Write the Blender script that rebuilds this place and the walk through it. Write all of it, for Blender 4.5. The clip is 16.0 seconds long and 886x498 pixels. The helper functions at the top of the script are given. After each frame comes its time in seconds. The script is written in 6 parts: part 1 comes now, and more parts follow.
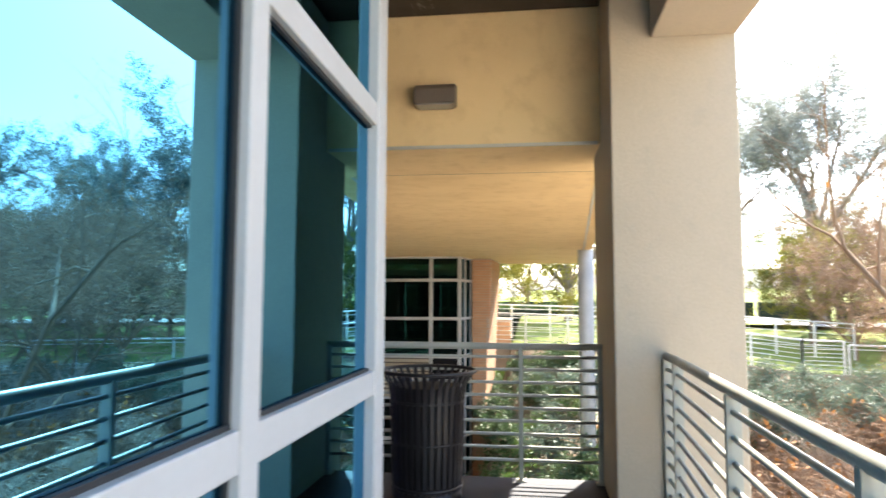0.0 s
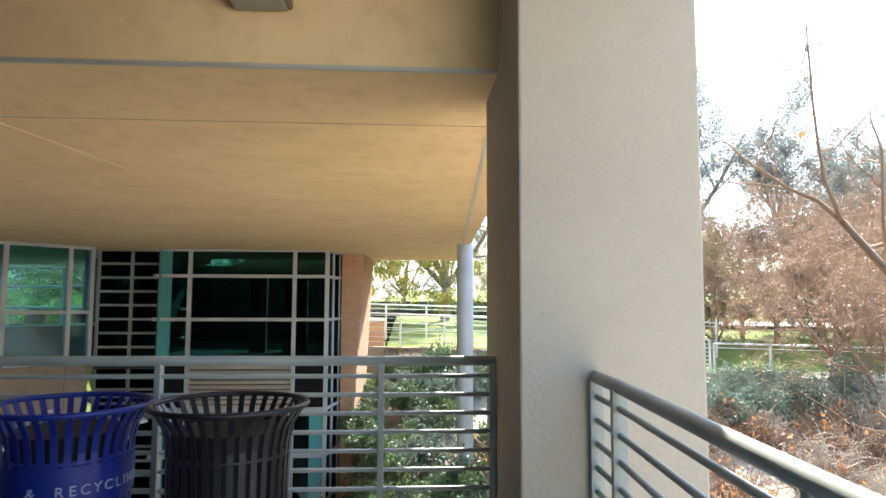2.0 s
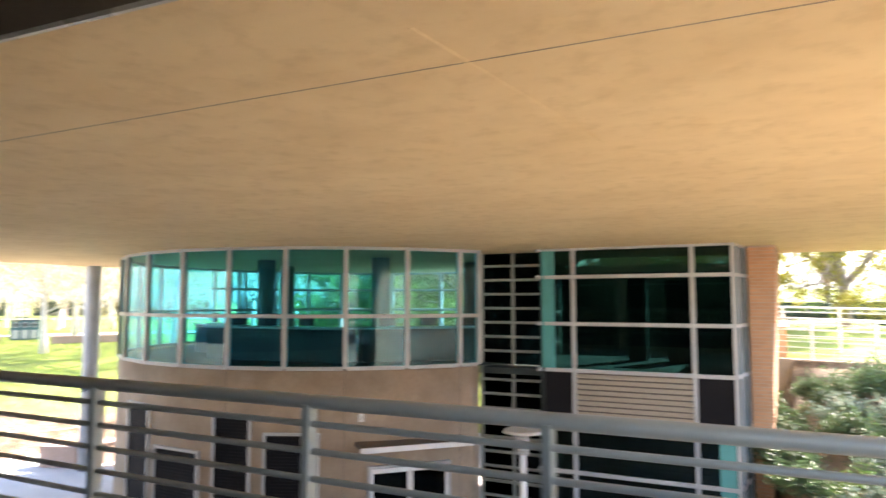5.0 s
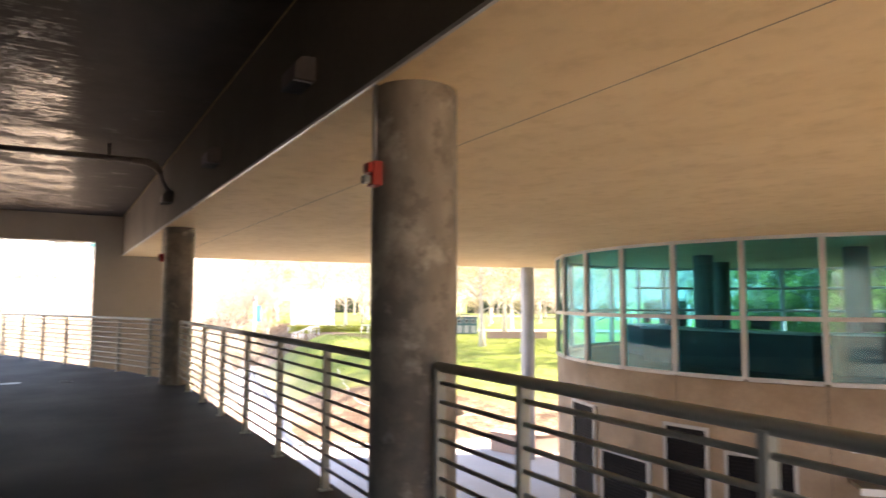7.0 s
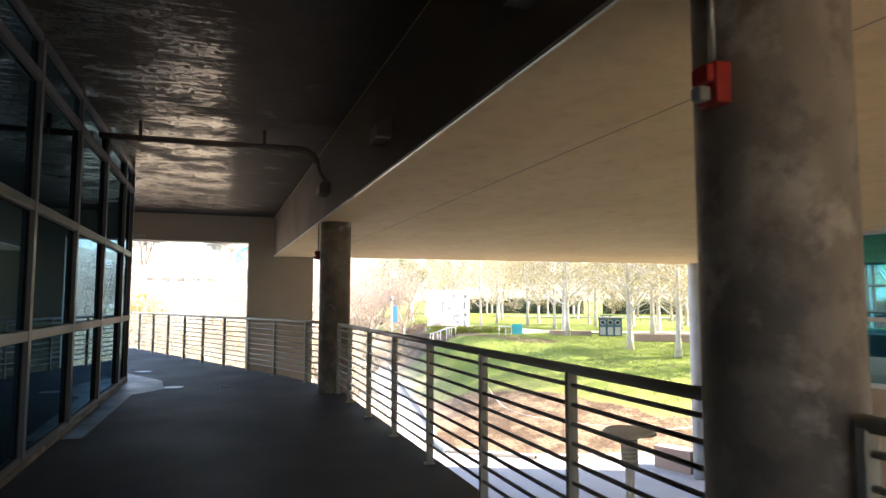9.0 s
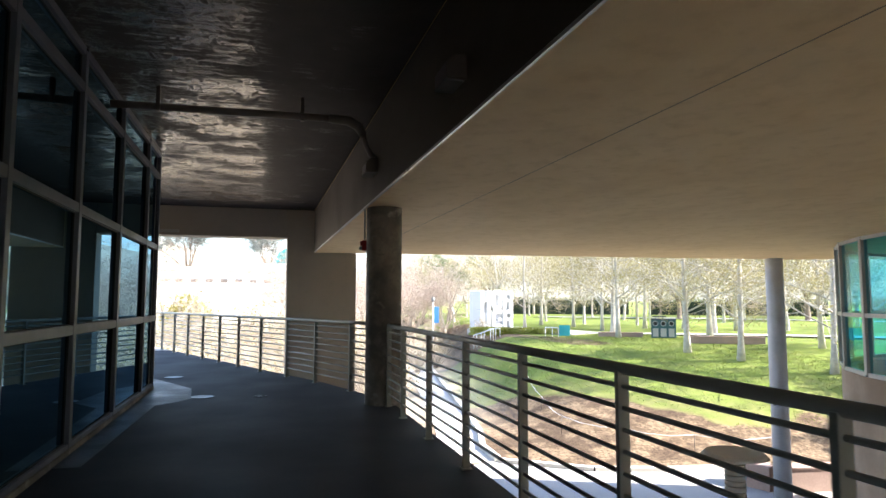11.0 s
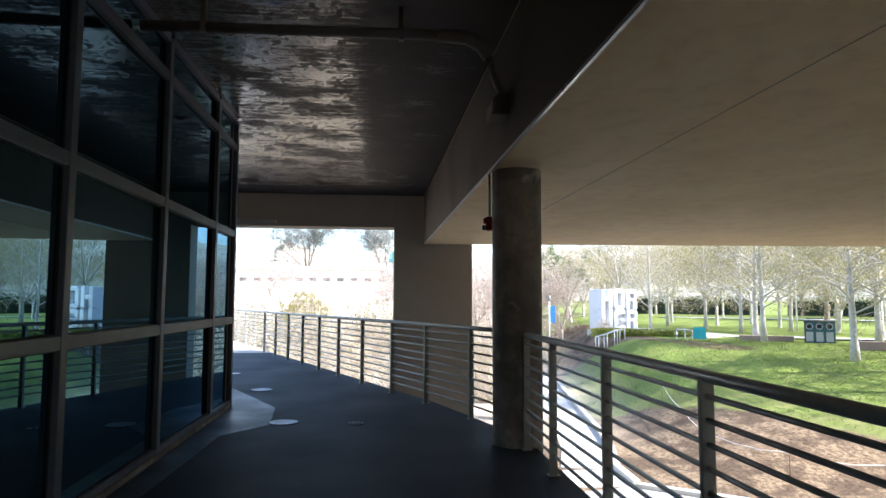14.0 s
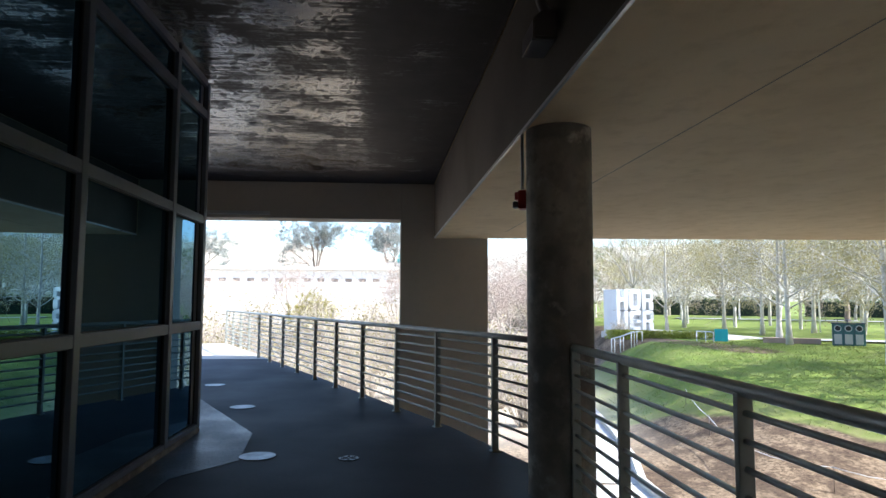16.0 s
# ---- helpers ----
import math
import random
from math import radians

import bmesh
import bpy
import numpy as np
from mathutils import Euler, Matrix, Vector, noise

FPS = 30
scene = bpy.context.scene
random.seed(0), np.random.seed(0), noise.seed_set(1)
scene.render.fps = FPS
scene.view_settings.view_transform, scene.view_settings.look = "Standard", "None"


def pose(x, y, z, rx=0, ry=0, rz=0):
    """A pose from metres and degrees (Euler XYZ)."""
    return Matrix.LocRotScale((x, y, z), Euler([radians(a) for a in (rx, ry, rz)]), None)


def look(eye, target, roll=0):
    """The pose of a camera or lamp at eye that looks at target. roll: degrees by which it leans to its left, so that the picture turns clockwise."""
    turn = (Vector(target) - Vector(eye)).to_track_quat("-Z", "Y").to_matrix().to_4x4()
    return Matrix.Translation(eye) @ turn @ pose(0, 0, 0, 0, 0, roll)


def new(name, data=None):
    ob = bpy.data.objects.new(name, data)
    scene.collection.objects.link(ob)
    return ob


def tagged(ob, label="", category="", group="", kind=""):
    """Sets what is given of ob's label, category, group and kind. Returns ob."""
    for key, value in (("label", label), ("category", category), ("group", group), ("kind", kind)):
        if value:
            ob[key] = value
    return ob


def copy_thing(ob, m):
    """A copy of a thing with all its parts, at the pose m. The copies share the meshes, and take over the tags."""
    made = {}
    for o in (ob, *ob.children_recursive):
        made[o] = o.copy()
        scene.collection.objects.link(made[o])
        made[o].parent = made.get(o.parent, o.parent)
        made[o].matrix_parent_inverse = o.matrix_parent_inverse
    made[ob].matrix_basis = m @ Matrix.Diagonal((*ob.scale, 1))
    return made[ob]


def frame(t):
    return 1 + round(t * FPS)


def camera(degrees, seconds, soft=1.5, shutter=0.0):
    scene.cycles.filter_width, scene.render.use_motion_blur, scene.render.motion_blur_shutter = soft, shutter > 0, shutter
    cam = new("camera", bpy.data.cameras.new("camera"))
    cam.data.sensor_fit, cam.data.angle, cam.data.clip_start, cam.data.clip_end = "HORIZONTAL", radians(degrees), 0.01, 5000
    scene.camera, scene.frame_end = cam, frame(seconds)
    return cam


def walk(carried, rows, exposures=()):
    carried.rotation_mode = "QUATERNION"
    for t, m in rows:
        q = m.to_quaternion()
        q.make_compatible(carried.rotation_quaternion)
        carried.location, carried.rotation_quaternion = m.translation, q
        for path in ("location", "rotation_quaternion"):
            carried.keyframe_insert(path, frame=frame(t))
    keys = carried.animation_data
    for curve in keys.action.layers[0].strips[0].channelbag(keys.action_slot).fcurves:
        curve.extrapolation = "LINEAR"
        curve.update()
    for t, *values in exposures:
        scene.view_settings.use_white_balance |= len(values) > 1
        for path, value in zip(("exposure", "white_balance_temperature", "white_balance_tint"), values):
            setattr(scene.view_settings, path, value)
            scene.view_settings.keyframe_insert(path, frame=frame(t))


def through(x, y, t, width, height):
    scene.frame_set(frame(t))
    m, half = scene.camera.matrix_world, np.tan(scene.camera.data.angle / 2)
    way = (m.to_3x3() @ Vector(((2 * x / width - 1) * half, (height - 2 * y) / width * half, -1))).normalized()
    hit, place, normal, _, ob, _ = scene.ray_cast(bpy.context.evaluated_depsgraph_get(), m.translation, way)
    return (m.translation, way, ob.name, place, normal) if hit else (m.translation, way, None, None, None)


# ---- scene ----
cam = camera(69.1, 16.0, shutter=0.4)
PATH = [
    (0, (0.277, 0.874, 1.397), (0.006, 2.849, 1.559), 0.2),
    (0.5, (0.286, 1.248, 1.368), (0.246, 3.241, 1.531), 0.1),
    (1, (0.331, 1.646, 1.415), (0.339, 3.64, 1.577), 0.1),
    (1.5, (0.336, 2.073, 1.396), (0.385, 4.066, 1.559), 0.2),
    (2, (0.337, 2.482, 1.365), (0.442, 4.472, 1.529), 0.2),
    (2.5, (0.336, 2.923, 1.409), (0.447, 4.913, 1.572), 0.2),
    (3, (0.239, 3.323, 1.418), (0.354, 5.313, 1.58), 0.1),
    (3.2, (0.167, 3.448, 1.415), (0.28, 5.438, 1.576), 0.1),
    (5.3, (-1.568, 4.139, 1.414), (-2.634, 5.823, 1.578), 0.0),
    (5.5, (-1.681, 4.191, 1.415), (-2.863, 5.796, 1.579), 0.0),
    (6, (-2.082, 4.256, 1.401), (-3.409, 5.743, 1.568), 0.1),
    (6.5, (-2.475, 4.284, 1.372), (-3.985, 5.585, 1.538), 0.2),
    (7, (-2.892, 4.31, 1.395), (-4.615, 5.312, 1.557), 0.2),
    (7.5, (-3.31, 4.298, 1.375), (-5.132, 5.108, 1.537), 0.2),
    (8, (-3.707, 4.315, 1.358), (-5.552, 5.069, 1.518), 0.1),
    (8.5, (-4.107, 4.292, 1.4), (-5.978, 4.98, 1.558), 0.1),
    (9, (-4.514, 4.265, 1.398), (-6.401, 4.909, 1.56), 0.1),
    (11.5, (-6.398, 4.408, 1.348), (-8.334, 4.882, 1.512), 0.1),
    (12, (-6.819, 4.43, 1.352), (-8.771, 4.832, 1.516), 0.2),
    (12.5, (-7.248, 4.48, 1.344), (-9.213, 4.812, 1.507), 0.2),
    (13, (-7.611, 4.511, 1.347), (-9.59, 4.749, 1.509), 0.1),
    (13.5, (-8.022, 4.524, 1.366), (-10.005, 4.731, 1.527), 0.2),
    (14, (-8.468, 4.606, 1.359), (-10.452, 4.798, 1.519), 0.2),
    (14.5, (-8.86, 4.617, 1.354), (-10.846, 4.792, 1.516), 0.2),
    (15, (-9.236, 4.6, 1.386), (-11.222, 4.773, 1.549), 0.2),
    (15.5, (-9.654, 4.635, 1.384), (-11.64, 4.799, 1.547), 0.2),
    (16, (-10.024, 4.686, 1.36), (-12.011, 4.851, 1.522), 0.2),
]
STOPS = [(0.0, 2.58, 6850, 10), (0.6, 2.38, 6650, 9), (2.0, 2.34, 6200, 7), (3.2, 2.50, 6050, 7), (5.5, 3.25, 7150, 20), (7.0, 3.02, 7700, 25), (8.0, 2.75, 7400, 21), (9.0, 2.46, 7000, 16), (11.5, 2.0, 6250, 12), (14.0, 1.73, 5950, 12), (16.0, 1.50, 5750, 10)]
walk(cam, [(t, look(eye, target, roll)) for t, eye, target, roll in PATH], STOPS)

# ---- light ----
SUN_FROM = Vector((0.40, 0.92, 0.88)).normalized()
world = bpy.data.worlds.new("sky")
scene.world = world
world.use_nodes = True
wn = world.node_tree.nodes
sky = wn.new("ShaderNodeTexSky")
sky.sky_type = "NISHITA"
sky.sun_disc = False
sky.sun_elevation = math.asin(SUN_FROM.z)
sky.sun_rotation = math.atan2(SUN_FROM.x, SUN_FROM.y)
sky.air_density, sky.dust_density, sky.ozone_density = 1.0, 0.8, 1.2
wn["Background"].inputs["Strength"].default_value = 0.15
world.node_tree.links.new(sky.outputs[0], wn["Background"].inputs["Color"])
sun = new("sun", bpy.data.lights.new("sun", "SUN"))
sun.data.energy, sun.data.angle, sun.data.color = 5.0, radians(0.5), (1.0, 0.94, 0.85)
sun.matrix_world = look(SUN_FROM * 60, (0, 0, 0))


# ---- materials ----
def material(name, colour, rough=0.7, metal=0.0, grain=40.0, amount=0.12, stain=1.2, stains=0.15, bump=0.1, vary=0.0, stretch=(1, 1, 1), spec=0.5, dark=None, rough_vary=0.1):
    """A surface with fine grain, broad stains, uneven gloss and a little relief; vary: difference from piece to piece."""
    m = bpy.data.materials.new(name)
    m.use_nodes = True
    n, k = m.node_tree.nodes, m.node_tree.links
    b = n["Principled BSDF"]
    tc = n.new("ShaderNodeTexCoord")
    mp = n.new("ShaderNodeMapping")
    mp.inputs["Scale"].default_value = stretch
    geo = n.new("ShaderNodeNewGeometry")
    k.new(geo.outputs["Position"], mp.inputs["Vector"])
    fine, broad = n.new("ShaderNodeTexNoise"), n.new("ShaderNodeTexNoise")
    for tex, scale, detail in ((fine, grain, 4), (broad, stain, 5)):
        tex.inputs["Scale"].default_value, tex.inputs["Detail"].default_value = scale, detail
        k.new(mp.outputs["Vector"], tex.inputs["Vector"])
    dim = tuple(c * 0.55 for c in colour) if dark is None else dark
    mix1, mix2 = n.new("ShaderNodeMix"), n.new("ShaderNodeMix")
    for mx in (mix1, mix2):
        mx.data_type = "RGBA"
    ramp = n.new("ShaderNodeMapRange")
    ramp.inputs["From Min"].default_value, ramp.inputs["From Max"].default_value = 0.42, 0.72
    ramp.inputs["To Max"].default_value = min(1.0, stains * 2)
    k.new(broad.outputs["Fac"], ramp.inputs["Value"])
    k.new(ramp.outputs["Result"], mix1.inputs["Factor"])
    mix1.inputs["A"].default_value, mix1.inputs["B"].default_value = (*colour, 1), (*dim, 1)
    ramp2 = n.new("ShaderNodeMapRange")
    ramp2.inputs["From Min"].default_value, ramp2.inputs["From Max"].default_value = 0.35, 0.75
    ramp2.inputs["To Max"].default_value = min(1.0, amount * 2)
    k.new(fine.outputs["Fac"], ramp2.inputs["Value"])
    k.new(ramp2.outputs["Result"], mix2.inputs["Factor"])
    k.new(mix1.outputs["Result"], mix2.inputs["A"])
    mix2.inputs["B"].default_value = (*dim, 1)
    out = mix2.outputs["Result"]
    if vary:
        info, hsv = n.new("ShaderNodeObjectInfo"), n.new("ShaderNodeHueSaturation")
        isl, add, vr = n.new("ShaderNodeNewGeometry"), n.new("ShaderNodeMath"), n.new("ShaderNodeMapRange")
        add.operation = "ADD"
        k.new(info.outputs["Random"], add.inputs[0])
        k.new(isl.outputs["Random Per Island"], add.inputs[1])
        vr.inputs["From Max"].default_value = 2.0
        vr.inputs["To Min"].default_value, vr.inputs["To Max"].default_value = 1 - vary, 1 + vary
        k.new(add.outputs[0], vr.inputs["Value"])
        k.new(vr.outputs["Result"], hsv.inputs["Value"])
        k.new(out, hsv.inputs["Color"])
        out = hsv.outputs["Color"]
    k.new(out, b.inputs["Base Color"])
    rr = n.new("ShaderNodeMapRange")
    rr.inputs["From Min"].default_value, rr.inputs["From Max"].default_value = 0.3, 0.7
    rr.inputs["To Min"].default_value, rr.inputs["To Max"].default_value = max(0.03, rough - rough_vary), min(1, rough + rough_vary)
    k.new(broad.outputs["Fac"], rr.inputs["Value"])
    k.new(rr.outputs["Result"], b.inputs["Roughness"])
    b.inputs["Metallic"].default_value = metal
    b.inputs["Specular IOR Level"].default_value = spec
    if bump:
        bp = n.new("ShaderNodeBump")
        bp.inputs["Strength"].default_value, bp.inputs["Distance"].default_value = bump, 0.01
        k.new(fine.outputs["Fac"], bp.inputs["Height"])
        k.new(bp.outputs["Normal"], b.inputs["Normal"])
    return m


def glass(name, tint, ior, wave=0.0, sheen=(0.80, 0.95, 0.97), even=False):
    m = bpy.data.materials.new(name)
    m.use_nodes = True
    n, k = m.node_tree.nodes, m.node_tree.links
    n.remove(n["Principled BSDF"])
    clear, gloss, mix, fr = n.new("ShaderNodeBsdfTransparent"), n.new("ShaderNodeBsdfGlossy"), n.new("ShaderNodeMixShader"), n.new("ShaderNodeFresnel")
    clear.inputs["Color"].default_value = (*tint, 1)
    gloss.inputs["Roughness"].default_value = 0.0
    gloss.inputs["Color"].default_value = (*sheen, 1)
    fr.inputs["IOR"].default_value = ior
    if wave:
        tex, bp = n.new("ShaderNodeTexNoise"), n.new("ShaderNodeBump")
        tex.inputs["Scale"].default_value = 0.9
        bp.inputs["Strength"].default_value, bp.inputs["Distance"].default_value = wave, 0.01
        geo = n.new("ShaderNodeNewGeometry")
        k.new(geo.outputs["Position"], tex.inputs["Vector"])
        k.new(tex.outputs["Fac"], bp.inputs["Height"])
        k.new(bp.outputs["Normal"], gloss.inputs["Normal"])
    gloss_by = fr.outputs[0]
    if even:
        n.remove(fr)
        lw, power, lift = n.new("ShaderNodeLayerWeight"), n.new("ShaderNodeMath"), n.new("ShaderNodeMapRange")
        lw.inputs["Blend"].default_value = 0.5
        power.operation = "POWER"
        power.inputs[1].default_value = 5.0
        k.new(lw.outputs["Facing"], power.inputs[0])
        k.new(power.outputs[0], lift.inputs["Value"])
        lift.inputs["To Min"].default_value = ((ior - 1) / (ior + 1)) ** 2
        gloss_by = lift.outputs["Result"]
    k.new(gloss_by, mix.inputs["Fac"])
    k.new(clear.outputs[0], mix.inputs[1])
    k.new(gloss.outputs[0], mix.inputs[2])
    k.new(mix.outputs[0], n["Material Output"].inputs["Surface"])
    return m


def leafy(name, colour, through=0.35, vary=0.35):
    m = material(name, colour, 0.6, grain=6, amount=0.2, stain=0.8, stains=0.2, bump=0, vary=vary)
    n, k = m.node_tree.nodes, m.node_tree.links
    tr, mix = n.new("ShaderNodeBsdfTranslucent"), n.new("ShaderNodeMixShader")
    src = n["Principled BSDF"].inputs["Base Color"].links[0].from_socket
    k.new(src, tr.inputs["Color"])
    mix.inputs["Fac"].default_value = through
    k.new(n["Principled BSDF"].outputs[0], mix.inputs[1])
    k.new(tr.outputs[0], mix.inputs[2])
    k.new(mix.outputs[0], n["Material Output"].inputs["Surface"])
    return m


STUCCO = material("tan_stucco", (0.51, 0.44, 0.345), 0.85, grain=55, amount=0.07, stain=0.7, stains=0.07, bump=0.25, spec=0.2)
SOFFIT = material("tan_plaster_soffit", (0.89, 0.675, 0.38), 0.8, grain=2.6, amount=0.07, stain=0.6, stains=0.09, bump=0.06, stretch=(0.6, 1.6, 1), spec=0.2, dark=(0.62, 0.43, 0.22))
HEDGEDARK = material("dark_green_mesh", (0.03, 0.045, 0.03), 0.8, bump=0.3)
FASCIA = material("dull_brown_fascia", (0.17, 0.14, 0.11), 0.8, grain=30, amount=0.1, stain=0.8, stains=0.2, bump=0.1, spec=0.2)
CONCRETE = material("grey_concrete", (0.37, 0.32, 0.26), 0.7, grain=6, amount=0.28, stain=2.2, stains=0.75, bump=0.15, stretch=(1, 1, 0.55), dark=(0.12, 0.105, 0.09))
def blotch(m, colour, scale, lo, hi):
    """Sharp-edged patches of another tone over a material."""
    n, k = m.node_tree.nodes, m.node_tree.links
    b = n["Principled BSDF"]
    src = b.inputs["Base Color"].links[0].from_socket
    geo, tex, rng_, mx = n.new("ShaderNodeNewGeometry"), n.new("ShaderNodeTexNoise"), n.new("ShaderNodeMapRange"), n.new("ShaderNodeMix")
    tex.inputs["Scale"].default_value, tex.inputs["Detail"].default_value, tex.inputs["Roughness"].default_value = scale, 10, 0.62
    k.new(geo.outputs["Position"], tex.inputs["Vector"])
    rng_.inputs["From Min"].default_value, rng_.inputs["From Max"].default_value = lo, hi
    rng_.inputs["To Max"].default_value = 0.8
    k.new(tex.outputs["Fac"], rng_.inputs["Value"])
    mx.data_type = "RGBA"
    k.new(rng_.outputs["Result"], mx.inputs["Factor"])
    k.new(src, mx.inputs["A"])
    mx.inputs["B"].default_value = (*colour, 1)
    k.new(mx.outputs["Result"], b.inputs["Base Color"])
    return m


blotch(CONCRETE, (0.135, 0.12, 0.105), 1.9, 0.50, 0.60)
blotch(CONCRETE, (0.50, 0.45, 0.38), 3.3, 0.57, 0.66)
blotch(STUCCO, (0.45, 0.385, 0.30), 2.4, 0.48, 0.85)
blotch(STUCCO, (0.43, 0.38, 0.31), 7.0, 0.54, 0.80)
blotch(SOFFIT, (0.72, 0.52, 0.275), 4.5, 0.50, 0.74)
blotch(CONCRETE, (0.20, 0.175, 0.15), 8.0, 0.52, 0.62)
blotch(SOFFIT, (0.74, 0.53, 0.28), 1.3, 0.46, 0.85)
COLPAINT = material("grey_column_paint", (0.47, 0.49, 0.52), 0.6, grain=20, amount=0.1, stain=1.6, stains=0.25, bump=0.08)
WALLCON = material("brown_concrete_wall", (0.41, 0.31, 0.225), 0.8, grain=14, amount=0.14, stain=0.9, stains=0.4, bump=0.15)
blotch(WALLCON, (0.29, 0.215, 0.155), 1.6, 0.48, 0.70)
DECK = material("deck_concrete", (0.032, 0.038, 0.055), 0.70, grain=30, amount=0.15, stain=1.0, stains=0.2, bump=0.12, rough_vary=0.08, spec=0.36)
AGGREGATE = material("aggregate_band", (0.085, 0.10, 0.13), 0.45, grain=38, amount=0.5, stain=2, stains=0.2, bump=0.8, dark=(0.025, 0.03, 0.042))
def ceiling_material():
    """Dark sealed concrete: board lines across the walk, worn patches of gloss between dull ones."""
    m = material("dark_sealed_ceiling", (0.060, 0.050, 0.043), 0.5, grain=5, amount=0.3, stain=1.6, stains=0.3, bump=0.0)
    n, k = m.node_tree.nodes, m.node_tree.links
    b = n["Principled BSDF"]
    geo, mp = n.new("ShaderNodeNewGeometry"), n.new("ShaderNodeMapping")
    mp.inputs["Scale"].default_value = (24.0, 1.6, 1)
    k.new(geo.outputs["Position"], mp.inputs["Vector"])
    lines, worn = n.new("ShaderNodeTexNoise"), n.new("ShaderNodeTexNoise")
    lines.inputs["Scale"].default_value, lines.inputs["Detail"].default_value, lines.inputs["Roughness"].default_value = 1.0, 8, 0.75
    worn.inputs["Scale"].default_value, worn.inputs["Detail"].default_value, worn.inputs["Distortion"].default_value = 1.7, 10, 0.0
    k.new(mp.outputs["Vector"], lines.inputs["Vector"])
    k.new(geo.outputs["Position"], worn.inputs["Vector"])
    add = n.new("ShaderNodeMath")
    add.operation = "ADD"
    k.new(lines.outputs["Fac"], add.inputs[0])
    k.new(worn.outputs["Fac"], add.inputs[1])
    vein, off, size, less, strung = n.new("ShaderNodeTexNoise"), n.new("ShaderNodeMath"), n.new("ShaderNodeMath"), n.new("ShaderNodeMath"), n.new("ShaderNodeMath")
    vein.inputs["Scale"].default_value, vein.inputs["Detail"].default_value, vein.inputs["Roughness"].default_value, vein.inputs["Distortion"].default_value = 7.5, 9, 0.7, 0.5
    k.new(geo.outputs["Position"], vein.inputs["Vector"])
    off.operation, size.operation, less.operation, strung.operation = "SUBTRACT", "ABSOLUTE", "MULTIPLY", "ADD"
    k.new(vein.outputs["Fac"], off.inputs[0])
    off.inputs[1].default_value = 0.5
    k.new(off.outputs[0], size.inputs[0])
    k.new(size.outputs[0], less.inputs[0])
    less.inputs[1].default_value = -1.9
    k.new(add.outputs[0], strung.inputs[0])
    k.new(less.outputs[0], strung.inputs[1])
    add = strung
    axes, wob, lim = n.new("ShaderNodeSeparateXYZ"), n.new("ShaderNodeMath"), n.new("ShaderNodeMapRange")
    k.new(geo.outputs["Position"], axes.inputs[0])
    wob.operation = "MULTIPLY_ADD"
    k.new(worn.outputs["Fac"], wob.inputs[0])
    wob.inputs[1].default_value = 1.0
    k.new(axes.outputs["Y"], wob.inputs[2])
    lim.inputs["From Min"].default_value, lim.inputs["From Max"].default_value = 4.7, 5.05
    lim.inputs["To Min"].default_value, lim.inputs["To Max"].default_value = 0.0, -0.25
    k.new(wob.outputs[0], lim.inputs["Value"])
    end, both = n.new("ShaderNodeMapRange"), n.new("ShaderNodeMath")
    end.inputs["From Min"].default_value, end.inputs["From Max"].default_value = -22.0, -21.6
    end.inputs["To Min"].default_value, end.inputs["To Max"].default_value = -0.25, 0.0
    k.new(axes.outputs["X"], end.inputs["Value"])
    begin, ends = n.new("ShaderNodeMapRange"), n.new("ShaderNodeMath")
    begin.inputs["From Min"].default_value, begin.inputs["From Max"].default_value = -14.0, -9.0
    begin.inputs["To Min"].default_value, begin.inputs["To Max"].default_value = 0.0, -0.13
    k.new(axes.outputs["X"], begin.inputs["Value"])
    ends.operation = "ADD"
    k.new(end.outputs["Result"], ends.inputs[0])
    k.new(begin.outputs["Result"], ends.inputs[1])
    both.operation = "ADD"
    k.new(lim.outputs["Result"], both.inputs[0])
    k.new(ends.outputs[0], both.inputs[1])
    total = n.new("ShaderNodeMath")
    total.operation = "ADD"
    k.new(add.outputs[0], total.inputs[0])
    k.new(both.outputs[0], total.inputs[1])
    add = total
    rr = n.new("ShaderNodeMapRange")
    rr.inputs["From Min"].default_value, rr.inputs["From Max"].default_value = 0.82, 1.02
    rr.inputs["To Min"].default_value, rr.inputs["To Max"].default_value = 0.66, 0.12
    k.new(add.outputs[0], rr.inputs["Value"])
    k.new(rr.outputs["Result"], b.inputs["Roughness"])
    sp = n.new("ShaderNodeMapRange")
    sp.inputs["From Min"].default_value, sp.inputs["From Max"].default_value = 0.82, 1.02
    sp.inputs["To Min"].default_value, sp.inputs["To Max"].default_value = 0.12, 0.85
    k.new(add.outputs[0], sp.inputs["Value"])
    k.new(sp.outputs["Result"], b.inputs["Specular IOR Level"])
    b.inputs["IOR"].default_value = 2.0
    bp = n.new("ShaderNodeBump")
    bp.inputs["Strength"].default_value, bp.inputs["Distance"].default_value = 0.5, 0.004
    k.new(lines.outputs["Fac"], bp.inputs["Height"])
    k.new(bp.outputs["Normal"], b.inputs["Normal"])
    return m


